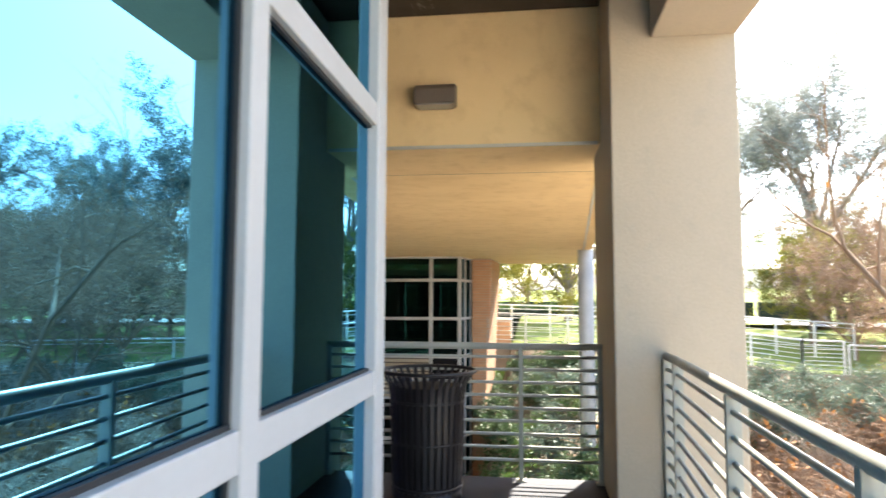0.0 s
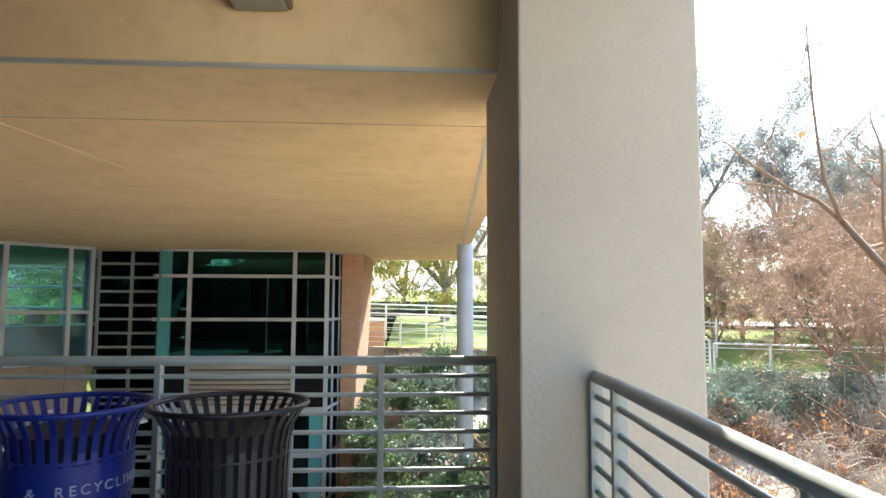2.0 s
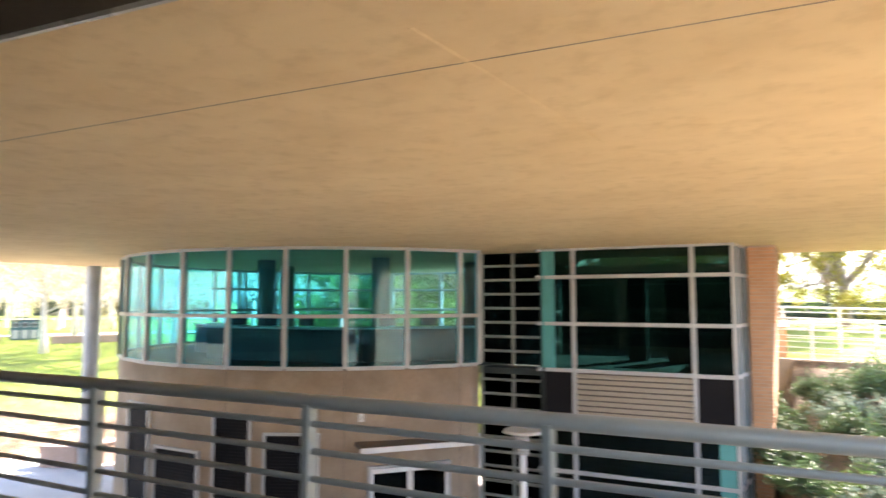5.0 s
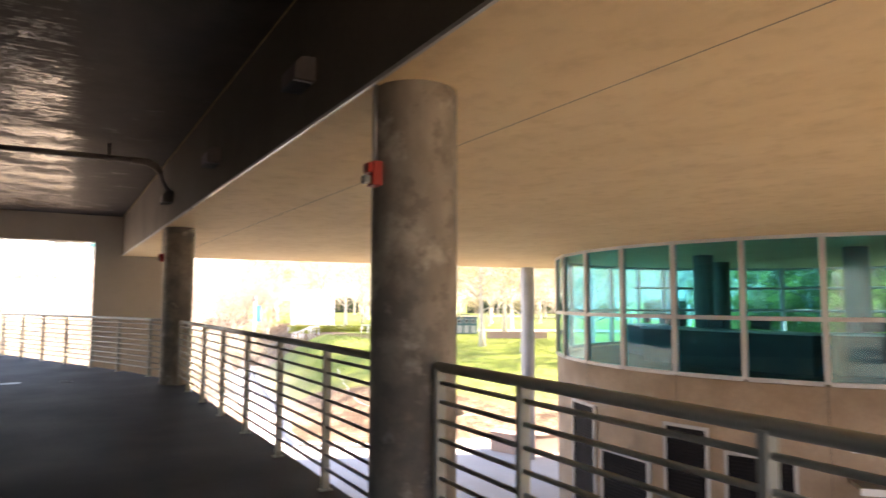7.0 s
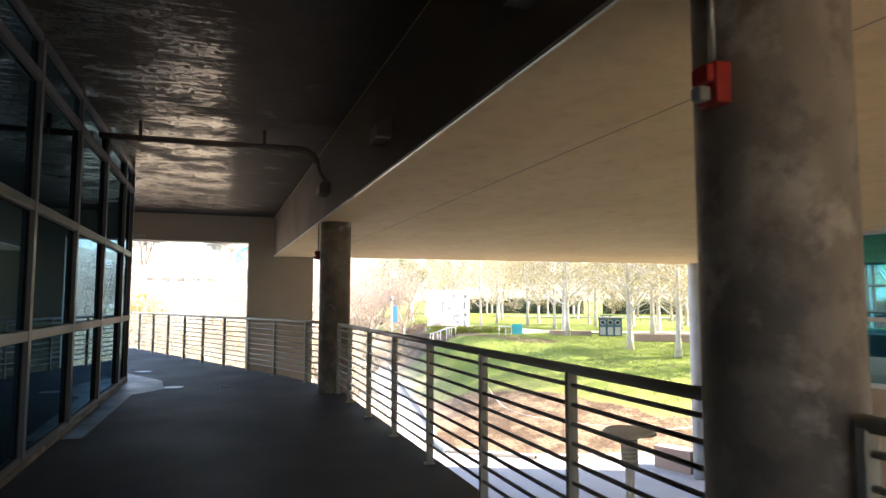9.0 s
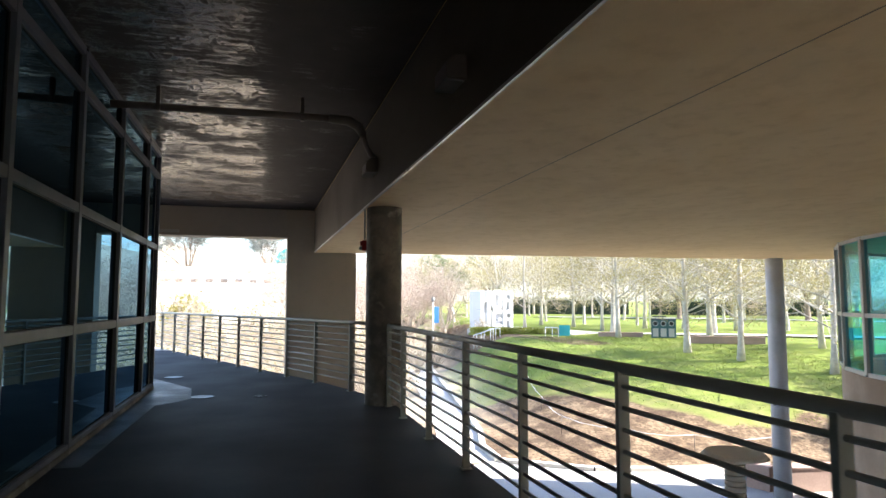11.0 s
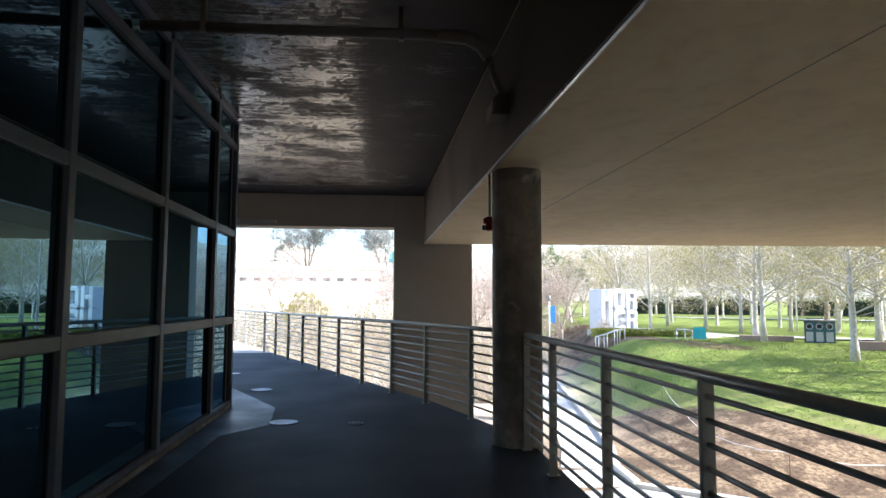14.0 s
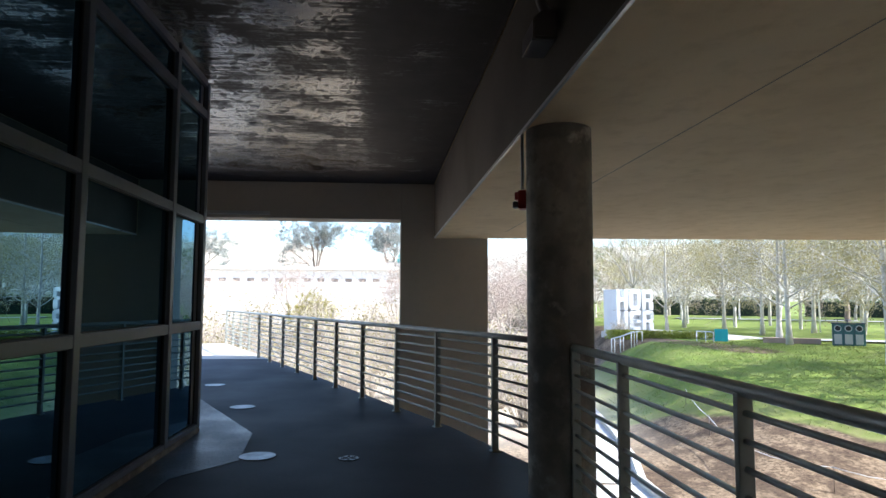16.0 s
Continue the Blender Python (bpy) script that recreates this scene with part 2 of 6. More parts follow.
CEILING = ceiling_material()
RAIL = material("grey_green_rail_paint", (0.36, 0.37, 0.33), 0.38, grain=60, amount=0.06, stain=3, stains=0.08, bump=0.03)
ALU = material("silver_frame_paint", (0.46, 0.46, 0.46), 0.4, grain=60, amount=0.05, stain=2, stains=0.06, bump=0.02)
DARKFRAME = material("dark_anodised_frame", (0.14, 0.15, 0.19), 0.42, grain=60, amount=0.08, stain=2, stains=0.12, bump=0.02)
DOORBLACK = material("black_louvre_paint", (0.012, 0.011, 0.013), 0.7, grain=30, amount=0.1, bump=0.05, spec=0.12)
GASKET = material("black_gasket", (0.02, 0.02, 0.022), 0.6, bump=0)
TRIM = material("metal_drip_edge", (0.62, 0.60, 0.56), 0.35, metal=0.3, grain=50, amount=0.05, bump=0.02)
GLASS = glass("teal_glass", (0.14, 0.42, 0.44), 2.6, 0.02, (0.10, 0.34, 0.54))
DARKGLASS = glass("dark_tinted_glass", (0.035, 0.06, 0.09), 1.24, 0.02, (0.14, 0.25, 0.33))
BAYGLASS = glass("deep_teal_glass", (0.11, 0.22, 0.21), 1.6, 0.02, (0.32, 0.50, 0.50))
STAIRGLASS = glass("black_stair_glass", (0.045, 0.085, 0.09), 1.3, 0.02, (0.35, 0.45, 0.48))
CLEARTEAL = glass("clear_teal_glass", (0.52, 0.90, 0.99), 1.38, 0.02, even=True)
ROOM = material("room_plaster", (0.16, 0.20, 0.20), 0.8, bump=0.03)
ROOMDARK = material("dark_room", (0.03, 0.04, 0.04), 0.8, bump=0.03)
PLAZA = material("plaza_concrete", (0.43, 0.425, 0.415), 0.8, grain=12, amount=0.1, stain=0.5, stains=0.12, bump=0.1)
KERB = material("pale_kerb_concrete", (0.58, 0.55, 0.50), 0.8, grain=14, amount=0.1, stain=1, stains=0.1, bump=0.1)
BLOCK = material("rose_block", (0.45, 0.32, 0.27), 0.8, grain=20, amount=0.2, stain=1.5, stains=0.15, bump=0.2, vary=0.1)
BRICK = material("orange_brick", (0.50, 0.27, 0.15), 0.8, grain=30, amount=0.15, stain=3, stains=0.1, bump=0.2, vary=0.18)
MORTAR = material("mortar", (0.45, 0.36, 0.28), 0.9, grain=60, bump=0.2)
WHITE = material("white_paint", (0.80, 0.79, 0.77), 0.5, grain=20, amount=0.04, stain=1, stains=0.05, bump=0.03)
SCULPT = material("white_sculpture", (0.70, 0.71, 0.72), 0.45, grain=12, amount=0.06, stain=0.8, stains=0.1, bump=0.05)
BLACKBIN = material("black_coated_steel", (0.022, 0.018, 0.02), 0.38, grain=60, amount=0.1, stain=6, stains=0.2, bump=0.05)
BLUEBIN = material("blue_coated_steel", (0.012, 0.025, 0.20), 0.4, grain=60, amount=0.1, stain=6, stains=0.15, bump=0.05)
LINER = material("bin_liner", (0.02, 0.017, 0.015), 0.7)
RED = material("red_plastic", (0.45, 0.03, 0.025), 0.35, grain=40, amount=0.05, bump=0.02)
LENS = material("clear_lens", (0.32, 0.32, 0.31), 0.08, bump=0)
BRONZE = material("bronze_lamp_housing", (0.16, 0.13, 0.11), 0.45, grain=50, amount=0.1, bump=0.05)
STEEL = material("galvanised_steel", (0.45, 0.45, 0.44), 0.4, metal=0.7, grain=30, amount=0.1, bump=0.03)
BARK = material("brown_bark", (0.28, 0.22, 0.17), 0.9, grain=14, amount=0.4, stain=3, stains=0.3, bump=0.6)
PALEBARK = material("pale_sycamore_bark", (0.64, 0.59, 0.52), 0.85, grain=7, amount=0.3, stain=2.5, stains=0.4, bump=0.4)
TWIG = material("bare_twigs", (0.30, 0.195, 0.125), 0.9, grain=10, amount=0.2, bump=0.1)
TWIGPALE = material("pale_dry_twigs", (0.50, 0.43, 0.35), 0.9, grain=10, amount=0.2, bump=0.1)
YELLOWLEAF = leafy("yellow_green_leaves", (0.29, 0.265, 0.04), 0.28)
OLIVELEAF = leafy("sparse_olive_leaves", (0.46, 0.40, 0.20), 0.5)
PINELEAF = leafy("grey_green_needles", (0.27, 0.29, 0.26), 0.4)
LIMELEAF = leafy("bright_green_leaves", (0.20, 0.29, 0.07), 0.55)
GREENLEAF = leafy("green_leaves", (0.08, 0.14, 0.035))
SAGELEAF = leafy("sage_shrub_leaves", (0.15, 0.205, 0.15), 0.25)
BANKLEAF = leafy("glossy_bank_leaves", (0.10, 0.16, 0.065), 0.2)
ROSELEAF = leafy("glare_rose_twigs", (0.56, 0.45, 0.37), 0.35)
TEALFIN = material("teal_spandrel_glass", (0.10, 0.34, 0.33), 0.15, grain=4, amount=0.05, stain=1, stains=0.05, bump=0)
BROWNLEAF = leafy("brown_twig_haze", (0.30, 0.185, 0.115), 0.3)
DRYLEAF = leafy("dry_orange_leaves", (0.45, 0.20, 0.06))
HEDGELEAF = leafy("clipped_hedge_leaves", (0.34, 0.36, 0.06), 0.25)
GRASSBLADE = leafy("grass_blades", (0.26, 0.305, 0.075), 0.4)


def ground_material():
    """Lawn, bark mulch and dry soil, by the mask laid over the sheet."""
    m = material("ground", (0.22, 0.28, 0.06), 0.95, grain=18, amount=0.3, stain=0.35, stains=0.35, bump=0.3, dark=(0.085, 0.12, 0.028), spec=0.1)
    n, k = m.node_tree.nodes, m.node_tree.links
    b = n["Principled BSDF"]
    green = b.inputs["Base Color"].links[0].from_socket
    mask = n.new("ShaderNodeAttribute")
    mask.attribute_name = "cover"
    sep = n.new("ShaderNodeSeparateColor")
    k.new(mask.outputs["Color"], sep.inputs["Color"])
    geo, tex, tex2 = n.new("ShaderNodeNewGeometry"), n.new("ShaderNodeTexNoise"), n.new("ShaderNodeTexNoise")
    tex.inputs["Scale"].default_value, tex.inputs["Detail"].default_value, tex.inputs["Roughness"].default_value = 7.0, 12, 0.75
    tex2.inputs["Scale"].default_value, tex2.inputs["Detail"].default_value = 0.6, 5
    k.new(geo.outputs["Position"], tex.inputs["Vector"])
    k.new(geo.outputs["Position"], tex2.inputs["Vector"])
    cr = n.new("ShaderNodeValToRGB")
    cr.color_ramp.elements[0].color, cr.color_ramp.elements[0].position = (0.05, 0.033, 0.022, 1), 0.36
    cr.color_ramp.elements[1].color, cr.color_ramp.elements[1].position = (0.36, 0.265, 0.17, 1), 0.66
    k.new(tex.outputs["Fac"], cr.inputs["Fac"])
    # dappled tree shade painted into the mulch colour as dark noise patches
    dapple_shade, dapple_shade_r, dapple_shade_mix = n.new("ShaderNodeTexNoise"), n.new("ShaderNodeMapRange"), n.new("ShaderNodeMix")
    dapple_shade.inputs["Scale"].default_value, dapple_shade.inputs["Detail"].default_value, dapple_shade.inputs["Roughness"].default_value = 0.8, 9, 0.65
    k.new(geo.outputs["Position"], dapple_shade.inputs["Vector"])
    dapple_shade_r.inputs["From Min"].default_value, dapple_shade_r.inputs["From Max"].default_value = 0.46, 0.57
    dapple_shade_r.inputs["To Max"].default_value = 0.7
    k.new(dapple_shade.outputs["Fac"], dapple_shade_r.inputs["Value"])
    dapple_shade_mix.data_type = "RGBA"
    k.new(dapple_shade_r.outputs["Result"], dapple_shade_mix.inputs["Factor"])
    k.new(cr.outputs["Color"], dapple_shade_mix.inputs["A"])
    dapple_shade_mix.inputs["B"].default_value = (0.055, 0.036, 0.026, 1)
    add = n.new("ShaderNodeMath")
    add.operation = "MULTIPLY_ADD"
    k.new(tex2.outputs["Fac"], add.inputs[0])
    add.inputs[1].default_value = 0.9
    k.new(sep.outputs["Red"], add.inputs[2])
    edge = n.new("ShaderNodeMapRange")
    edge.inputs["From Min"].default_value, edge.inputs["From Max"].default_value = 0.82, 1.02
    k.new(add.outputs[0], edge.inputs["Value"])
    thin, weight, dryness = n.new("ShaderNodeTexNoise"), n.new("ShaderNodeMath"), n.new("ShaderNodeMapRange")
    thin.inputs["Scale"].default_value, thin.inputs["Detail"].default_value = 1.3, 7
    k.new(geo.outputs["Position"], thin.inputs["Vector"])
    weight.operation = "ADD"
    k.new(thin.outputs["Fac"], weight.inputs[0])
    k.new(sep.outputs["Blue"], weight.inputs[1])
    dryness.inputs["From Min"].default_value, dryness.inputs["From Max"].default_value = 0.45, 1.0
    dryness.inputs["To Max"].default_value = 0.85
    k.new(weight.outputs[0], dryness.inputs["Value"])
    turf = n.new("ShaderNodeMix")
    turf.data_type = "RGBA"
    k.new(dryness.outputs["Result"], turf.inputs["Factor"])
    k.new(green, turf.inputs["A"])
    turf.inputs["B"].default_value = (0.24, 0.215, 0.10, 1)
    green = turf.outputs["Result"]
    mx = n.new("ShaderNodeMix")
    mx.data_type = "RGBA"
    k.new(edge.outputs["Result"], mx.inputs["Factor"])
    k.new(green, mx.inputs["A"])
    k.new(dapple_shade_mix.outputs["Result"], mx.inputs["B"])
    # soil lightened by mask: glare in the west, bounce light on the east bank
    pale = n.new("ShaderNodeMix")
    pale.data_type = "RGBA"
    k.new(sep.outputs["Green"], pale.inputs["Factor"])
    k.new(mx.outputs["Result"], pale.inputs["A"])
    pale.inputs["B"].default_value = (0.60, 0.53, 0.42, 1)
    k.new(pale.outputs["Result"], b.inputs["Base Color"])
    return m


GROUND = ground_material()


# ---- shapes ----
def box(bm, x0, x1, y0, y1, z0, z1, bevel=0.0):
    r = bmesh.ops.create_cube(bm, size=1.0, matrix=Matrix.Translation(((x0 + x1) / 2, (y0 + y1) / 2, (z0 + z1) / 2)) @ Matrix.Diagonal((x1 - x0, y1 - y0, z1 - z0, 1)))
    if bevel:
        edges = list({e for v in r["verts"] for e in v.link_edges})
        bmesh.ops.bevel(bm, geom=edges, offset=bevel, segments=2, profile=0.5, affect="EDGES")
    return bm


def prism(bm, outline, z0, z1):
    low, top = [bm.verts.new((x, y, z0)) for x, y in outline], [bm.verts.new((x, y, z1)) for x, y in outline]
    faces = [bm.faces.new(low[::-1]), bm.faces.new(top)]
    for i in range(len(outline)):
        j = (i + 1) % len(outline)
        faces.append(bm.faces.new((low[i], low[j], top[j], top[i])))
    bmesh.ops.recalc_face_normals(bm, faces=faces)
    return bm


def tube(bm, points, radii, sides=8, caps=True):
    """A round bar through the points, with a radius at each."""
    rings = []
    for i, p in enumerate(points):
        a, b = Vector(points[max(i - 1, 0)]), Vector(points[min(i + 1, len(points) - 1)])
        way = (b - a).normalized()
        u = way.orthogonal().normalized() if abs(way.z) > 0.9 else way.cross(Vector((0, 0, 1))).normalized()
        v = way.cross(u)
        r = radii if isinstance(radii, (int, float)) else radii[i]
        rings.append([bm.verts.new(Vector(p) + r * (math.cos(t) * u + math.sin(t) * v)) for t in (2 * math.pi * s / sides for s in range(sides))])
    for a, b in zip(rings, rings[1:]):
        for s in range(sides):
            f = bm.faces.new((a[s], a[(s + 1) % sides], b[(s + 1) % sides], b[s]))
            f.smooth = True
    if caps and sides > 2:
        bm.faces.new(rings[0][::-1])
        bm.faces.new(rings[-1])
    return bm


def cylinder(bm, x, y, z0, z1, r, sides=40, r1=None):
    return tube(bm, [(x, y, z0), (x, y, z1)], [r, r if r1 is None else r1], sides)


def mesh_of(name, bm, mat):
    me = bpy.data.meshes.new(name)
    bm.to_mesh(me)
    bm.free()
    me.materials.append(mat)
    return me


def setting(name, bm, mat, label="", category=""):
    return tagged(new(name, mesh_of(name, bm, mat)), label, category or name.split("_")[0], kind="structure")


def thing(name, label, category, group="", m=None, kind=""):
    ob = new(name)
    ob.empty_display_size = 0.2
    if m is not None:
        ob.matrix_world = m
    return tagged(ob, label, category, group, kind)


def part(name, bm, mat, parent, label=""):
    ob = new(name, bm if isinstance(bm, bpy.types.Mesh) else mesh_of(name, bm, mat))
    ob.parent = parent
    return tagged(ob, label) if label else ob


def solid(name, bm, mat, label, category, group=""):
    return tagged(new(name, mesh_of(name, bm, mat)), label, category, group)


B = bmesh.new

# ---- structure: decks, ceilings, walls ----
SOF, CEIL, LOW = 2.63, 3.72, -4.2


def face_y(x):
    return float(np.interp(x, [-22.96, -5.0, -2.0, 0.95], [5.585, 5.775, 5.91, 5.93]))


def rail_y(x):
    return 6.08 + 0.0085 * x


deck_line = [(0.83, 6.16), (-6.2, 6.13), (-14.9, 6.06), (-17.15, 5.36), (-19.3, 4.48), (-23.7, 2.66), (-25.6, 1.864)]
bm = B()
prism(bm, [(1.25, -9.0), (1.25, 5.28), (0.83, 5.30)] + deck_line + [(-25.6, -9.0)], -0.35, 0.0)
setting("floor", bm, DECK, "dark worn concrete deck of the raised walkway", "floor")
# same deck outside the roof; a paler material stands in for the sun's glare
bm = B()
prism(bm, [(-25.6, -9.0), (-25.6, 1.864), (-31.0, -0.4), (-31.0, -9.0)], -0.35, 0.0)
setting("floor_outer", bm, KERB, "deck beyond the roof, sun glare put in as paler concrete", "floor")
bm = B()
prism(bm, [(-17.02, 2.60), (-12.0, 2.60), (-12.0, 2.95), (-15.2, 3.02), (-15.75, 3.42), (-16.9, 3.30), (-19.4, 2.05), (-20.6, 0.9), (-17.02, 0.9)], -0.02, 0.004)
setting("floor_band", bm, AGGREGATE, "rough exposed-aggregate band of paving beside the glass wall", "paving")

bm = B()
prism(bm, [(-5.0, face_y(-5.0)), (-2.0, face_y(-2.0)), (0.95, face_y(0.95)), (1.25, 7.0), (1.95, 22.2), (-5.6, 22.2), (-6.5, 25.0), (-9.0, 28.4), (-17.0, 28.4), (-20.0, 24.5), (-21.9, 19.2), (-22.96, face_y(-22.96))], SOF, 4.3)
setting("ceiling_soffit", bm, SOFFIT, "broad tan plaster soffit under the upper storey", "soffit")
bm = B()
prism(bm, [(-0.4, -9.0), (1.09, -9.0), (1.09, 5.90), (-2.0, 5.88), (-5.0, 5.76), (-22.9, 5.57), (-22.9, -9.0)], CEIL, 4.3)
setting("ceiling", bm, CEILING, "dark sealed board-marked concrete ceiling with glossy patches", "ceiling")
# thin darker strip over the soffit's upright face, west of x = -2.6
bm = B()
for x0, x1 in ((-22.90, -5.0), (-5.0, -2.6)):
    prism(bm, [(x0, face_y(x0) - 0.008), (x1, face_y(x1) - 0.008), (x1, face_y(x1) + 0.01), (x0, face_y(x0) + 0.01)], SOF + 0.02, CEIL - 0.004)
setting("trim_fascia", bm, FASCIA, "dull brown strip on the face above the soffit's edge", "fascia")
# drip edges and joints of the soffit
bm = B()
for x0, x1 in ((-22.9, -14.0), (-14.0, -5.0), (-5.0, -2.0), (-2.0, 0.8)):
    a, b = Vector((x0, face_y(x0) - 0.012, SOF)), Vector((x1, face_y(x1) - 0.012, SOF))
    prism(bm, [(a.x, a.y), (b.x, b.y), (b.x, b.y + 0.02), (a.x, a.y + 0.02)], SOF - 0.008, SOF + 0.016)
setting("trim_soffit_edge", bm, TRIM, "pale metal drip edge along the soffit", "trim")
bm = B()
prism(bm, [(0.90, 7.06), (0.93, 7.06), (1.83, 21.2), (1.80, 21.2)], SOF - 0.012, SOF + 0.01)
setting("trim_drip_line", bm, TRIM, "thin metal drip line along the soffit's outer edge", "trim")
bm = B()
prism(bm, [(0.90, 7.02), (0.90, 7.028), (-21.6, 6.80), (-21.6, 6.792)], SOF - 0.002, SOF + 0.01)
setting("trim_joint", bm, WALLCON, "dark control joint in the soffit plaster", "joint")

bm = B()
prism(bm, [(-2.70, 6.5), (-2.68, 6.5), (-2.30, 9.2), (-2.32, 9.2)], SOF - 0.004, SOF + 0.01)
setting("trim_ridge", bm, SOFFIT, "faint plaster ridge across the soffit", "joint")

# the storeys above
bm = B()
prism(bm, [(-22.9, -9.0), (1.05, -9.0), (1.05, 5.88), (0.93, 6.6), (1.22, 7.04), (1.92, 22.1), (-5.6, 22.1), (-6.5, 24.9), (-9.0, 28.3), (-17.0, 28.3), (-20.0, 24.4), (-21.85, 19.2), (-22.9, 5.6)], 4.304, 8.6)
setting("wall_upper", bm, STUCCO, "plain tan stucco upper storeys over the walkway", "wall")

# edge beam, pillar, far wall with its opening
bm = B()
box(bm, 1.09, 1.65, -9.0, 5.28, 3.19, 4.3, 0.012)
setting("beam_east", bm, STUCCO, "tan stucco edge beam over the railing", "beam")
bm = B()
box(bm, 0.82, 1.65, 5.28, 6.47, LOW, 4.25, 0.012)
setting("wall_pillar", bm, STUCCO, "massive square tan stucco pillar", "pillar")
bm = B()
box(bm, -23.5, -22.96, 4.90, 6.68, LOW, 4.3, 0.015)
setting("wall_pier", bm, STUCCO, "tan stucco pier beyond the end of the soffit", "pier")
bm = B()
box(bm, -23.5, -22.96, -9.0, 4.90, 3.0, 4.3, 0.01)
setting("beam_west", bm, STUCCO, "deep stucco beam across the walkway's far opening", "beam")
bm = B()
box(bm, -23.0, -22.90, 0.6, 2.3, 3.06, 3.13, 0.01)
setting("trim_beam_lamp", bm, TRIM, "slim light bar fixed along the far beam", "trim")


# ---- glazed walls ----
def glazing(name, start, way, out, bays, levels, pane_mat, label, depth=0.12, bar=0.065, inset=0.07, frame_mat=ALU):
    """A framed glass wall: bays are distances along the way, levels the heights of its bars."""
    ob = thing(name, label, "window", kind="structure")
    start, way, out = Vector((*start, 0)), Vector((*way, 0)), Vector((*out, 0))
    turn = Matrix((way, -out, Vector((0, 0, 1)))).transposed().to_4x4()
    put = Matrix.Translation(start) @ turn
    for d in bays:
        bm = box(B(), d - bar / 2, d + bar / 2, 0, depth, levels[0], levels[-1], 0.004)
        bm.transform(put)
        part("mullion", bm, frame_mat, ob)
    for a, b in zip(bays, bays[1:]):
        for z in levels:
            bm = box(B(), a + bar / 2, b - bar / 2, 0.004, depth, z - bar / 2, z + bar / 2, 0.004)
            bm.transform(put)
            part("transom", bm, frame_mat, ob)
        for z0, z1 in zip(levels, levels[1:]):
            bm = box(B(), a + bar / 2 - 0.004, b - bar / 2 + 0.004, inset, inset + 0.012, z0 + bar / 2 - 0.004, z1 - bar / 2 + 0.004)
            bm.transform(put)
            p = part("pane", bm, pane_mat, ob)
            p.visible_shadow = False
            bm = B()
            g = 0.010
            box(bm, a + bar / 2, a + bar / 2 + g, inset - 0.012, inset - 0.002, z0 + bar / 2, z1 - bar / 2)
            box(bm, b - bar / 2 - g, b - bar / 2, inset - 0.012, inset - 0.002, z0 + bar / 2, z1 - bar / 2)
            box(bm, a + bar / 2, b - bar / 2, inset - 0.0125, inset - 0.0025, z0 + bar / 2, z0 + bar / 2 + g)
            box(bm, a + bar / 2, b - bar / 2, inset - 0.0125, inset - 0.0025, z1 - bar / 2 - g, z1 - bar / 2)
            bm.transform(put)
            part("gasket", bm, GASKET, ob)
    return ob


# east face beside the first steps (runs south from the corner), then the long face along the walkway
glazing("window_east", (-0.25, 3.17), (0, -1), (1, 0), [0.06, 1.115, 2.6, 4.0, 5.4, 6.8, 8.2, 9.6, 11.0], [0.06, 1.12, 2.05, 3.30, 3.70], GLASS, "blue-green reflective glass wall in pale grey frames", bar=0.08, depth=0.14, inset=0.035)
bm = B()
box(bm, -0.45, -0.246, 3.03, 3.155, 0.0, CEIL, 0.008)
setting("trim_corner_post", bm, ALU, "pale grey metal corner post of the glass wall", "trim")
bm = B()
box(bm, -1.25, -0.45, 3.05, 3.2, 0.0, CEIL, 0.01)
box(bm, -1.3, -1.2, 2.73, 3.2, 0.0, CEIL, 0.01)
setting("wall_return", bm, STUCCO, "short tan stucco return of the glass wall", "wall")
bays = [0.0, 0.97, 2.71, 4.45, 6.15, 7.87, 9.58, 11.3, 13.0, 14.7, 15.7]
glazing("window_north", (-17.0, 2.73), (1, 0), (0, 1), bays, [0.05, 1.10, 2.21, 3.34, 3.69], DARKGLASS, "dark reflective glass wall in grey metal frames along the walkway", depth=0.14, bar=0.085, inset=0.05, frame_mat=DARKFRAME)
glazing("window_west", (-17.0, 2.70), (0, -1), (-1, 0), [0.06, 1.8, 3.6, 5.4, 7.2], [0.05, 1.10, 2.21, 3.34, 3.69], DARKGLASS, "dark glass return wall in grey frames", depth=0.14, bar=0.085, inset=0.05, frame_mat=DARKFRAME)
bm = B()
box(bm, -17.0, -1.2, 2.60, 2.74, 0.0, 0.05)
setting("baseboard", bm, CONCRETE, "low concrete kerb under the glass wall", "kerb")
# the rooms behind the glass
bm = B()
box(bm, -16.8, -0.5, -6.2, -6.0, 0, CEIL)
box(bm, -8.2, -8.0, -6.0, -0.5, 0, CEIL)
setting("wall_room_back", bm, ROOM, "plain back walls of the rooms behind the glass", "wall")
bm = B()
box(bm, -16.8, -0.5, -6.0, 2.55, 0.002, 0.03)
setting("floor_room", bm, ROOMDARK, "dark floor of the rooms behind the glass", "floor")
bm = B()
for x, y in ((-2.6, 0.6), (-6.0, 1.2), (-11.5, 1.0)):
    cylinder(bm, x, y, 0.03, CEIL, 0.16, 24)
setting("wall_room_columns", bm, ROOM, "round columns inside the glass rooms", "column")


bm = B()
box(bm, -17.0, -0.45, 2.2, 2.5, LOW, -0.35)
box(bm, -0.45, -0.2, -9.0, 2.5, LOW, -0.35)
box(bm, -17.3, -17.0, -9.0, 2.5, LOW, -0.35)
setting("wall_lower", bm, STUCCO, "plain stucco wall of the storey under the deck", "wall")


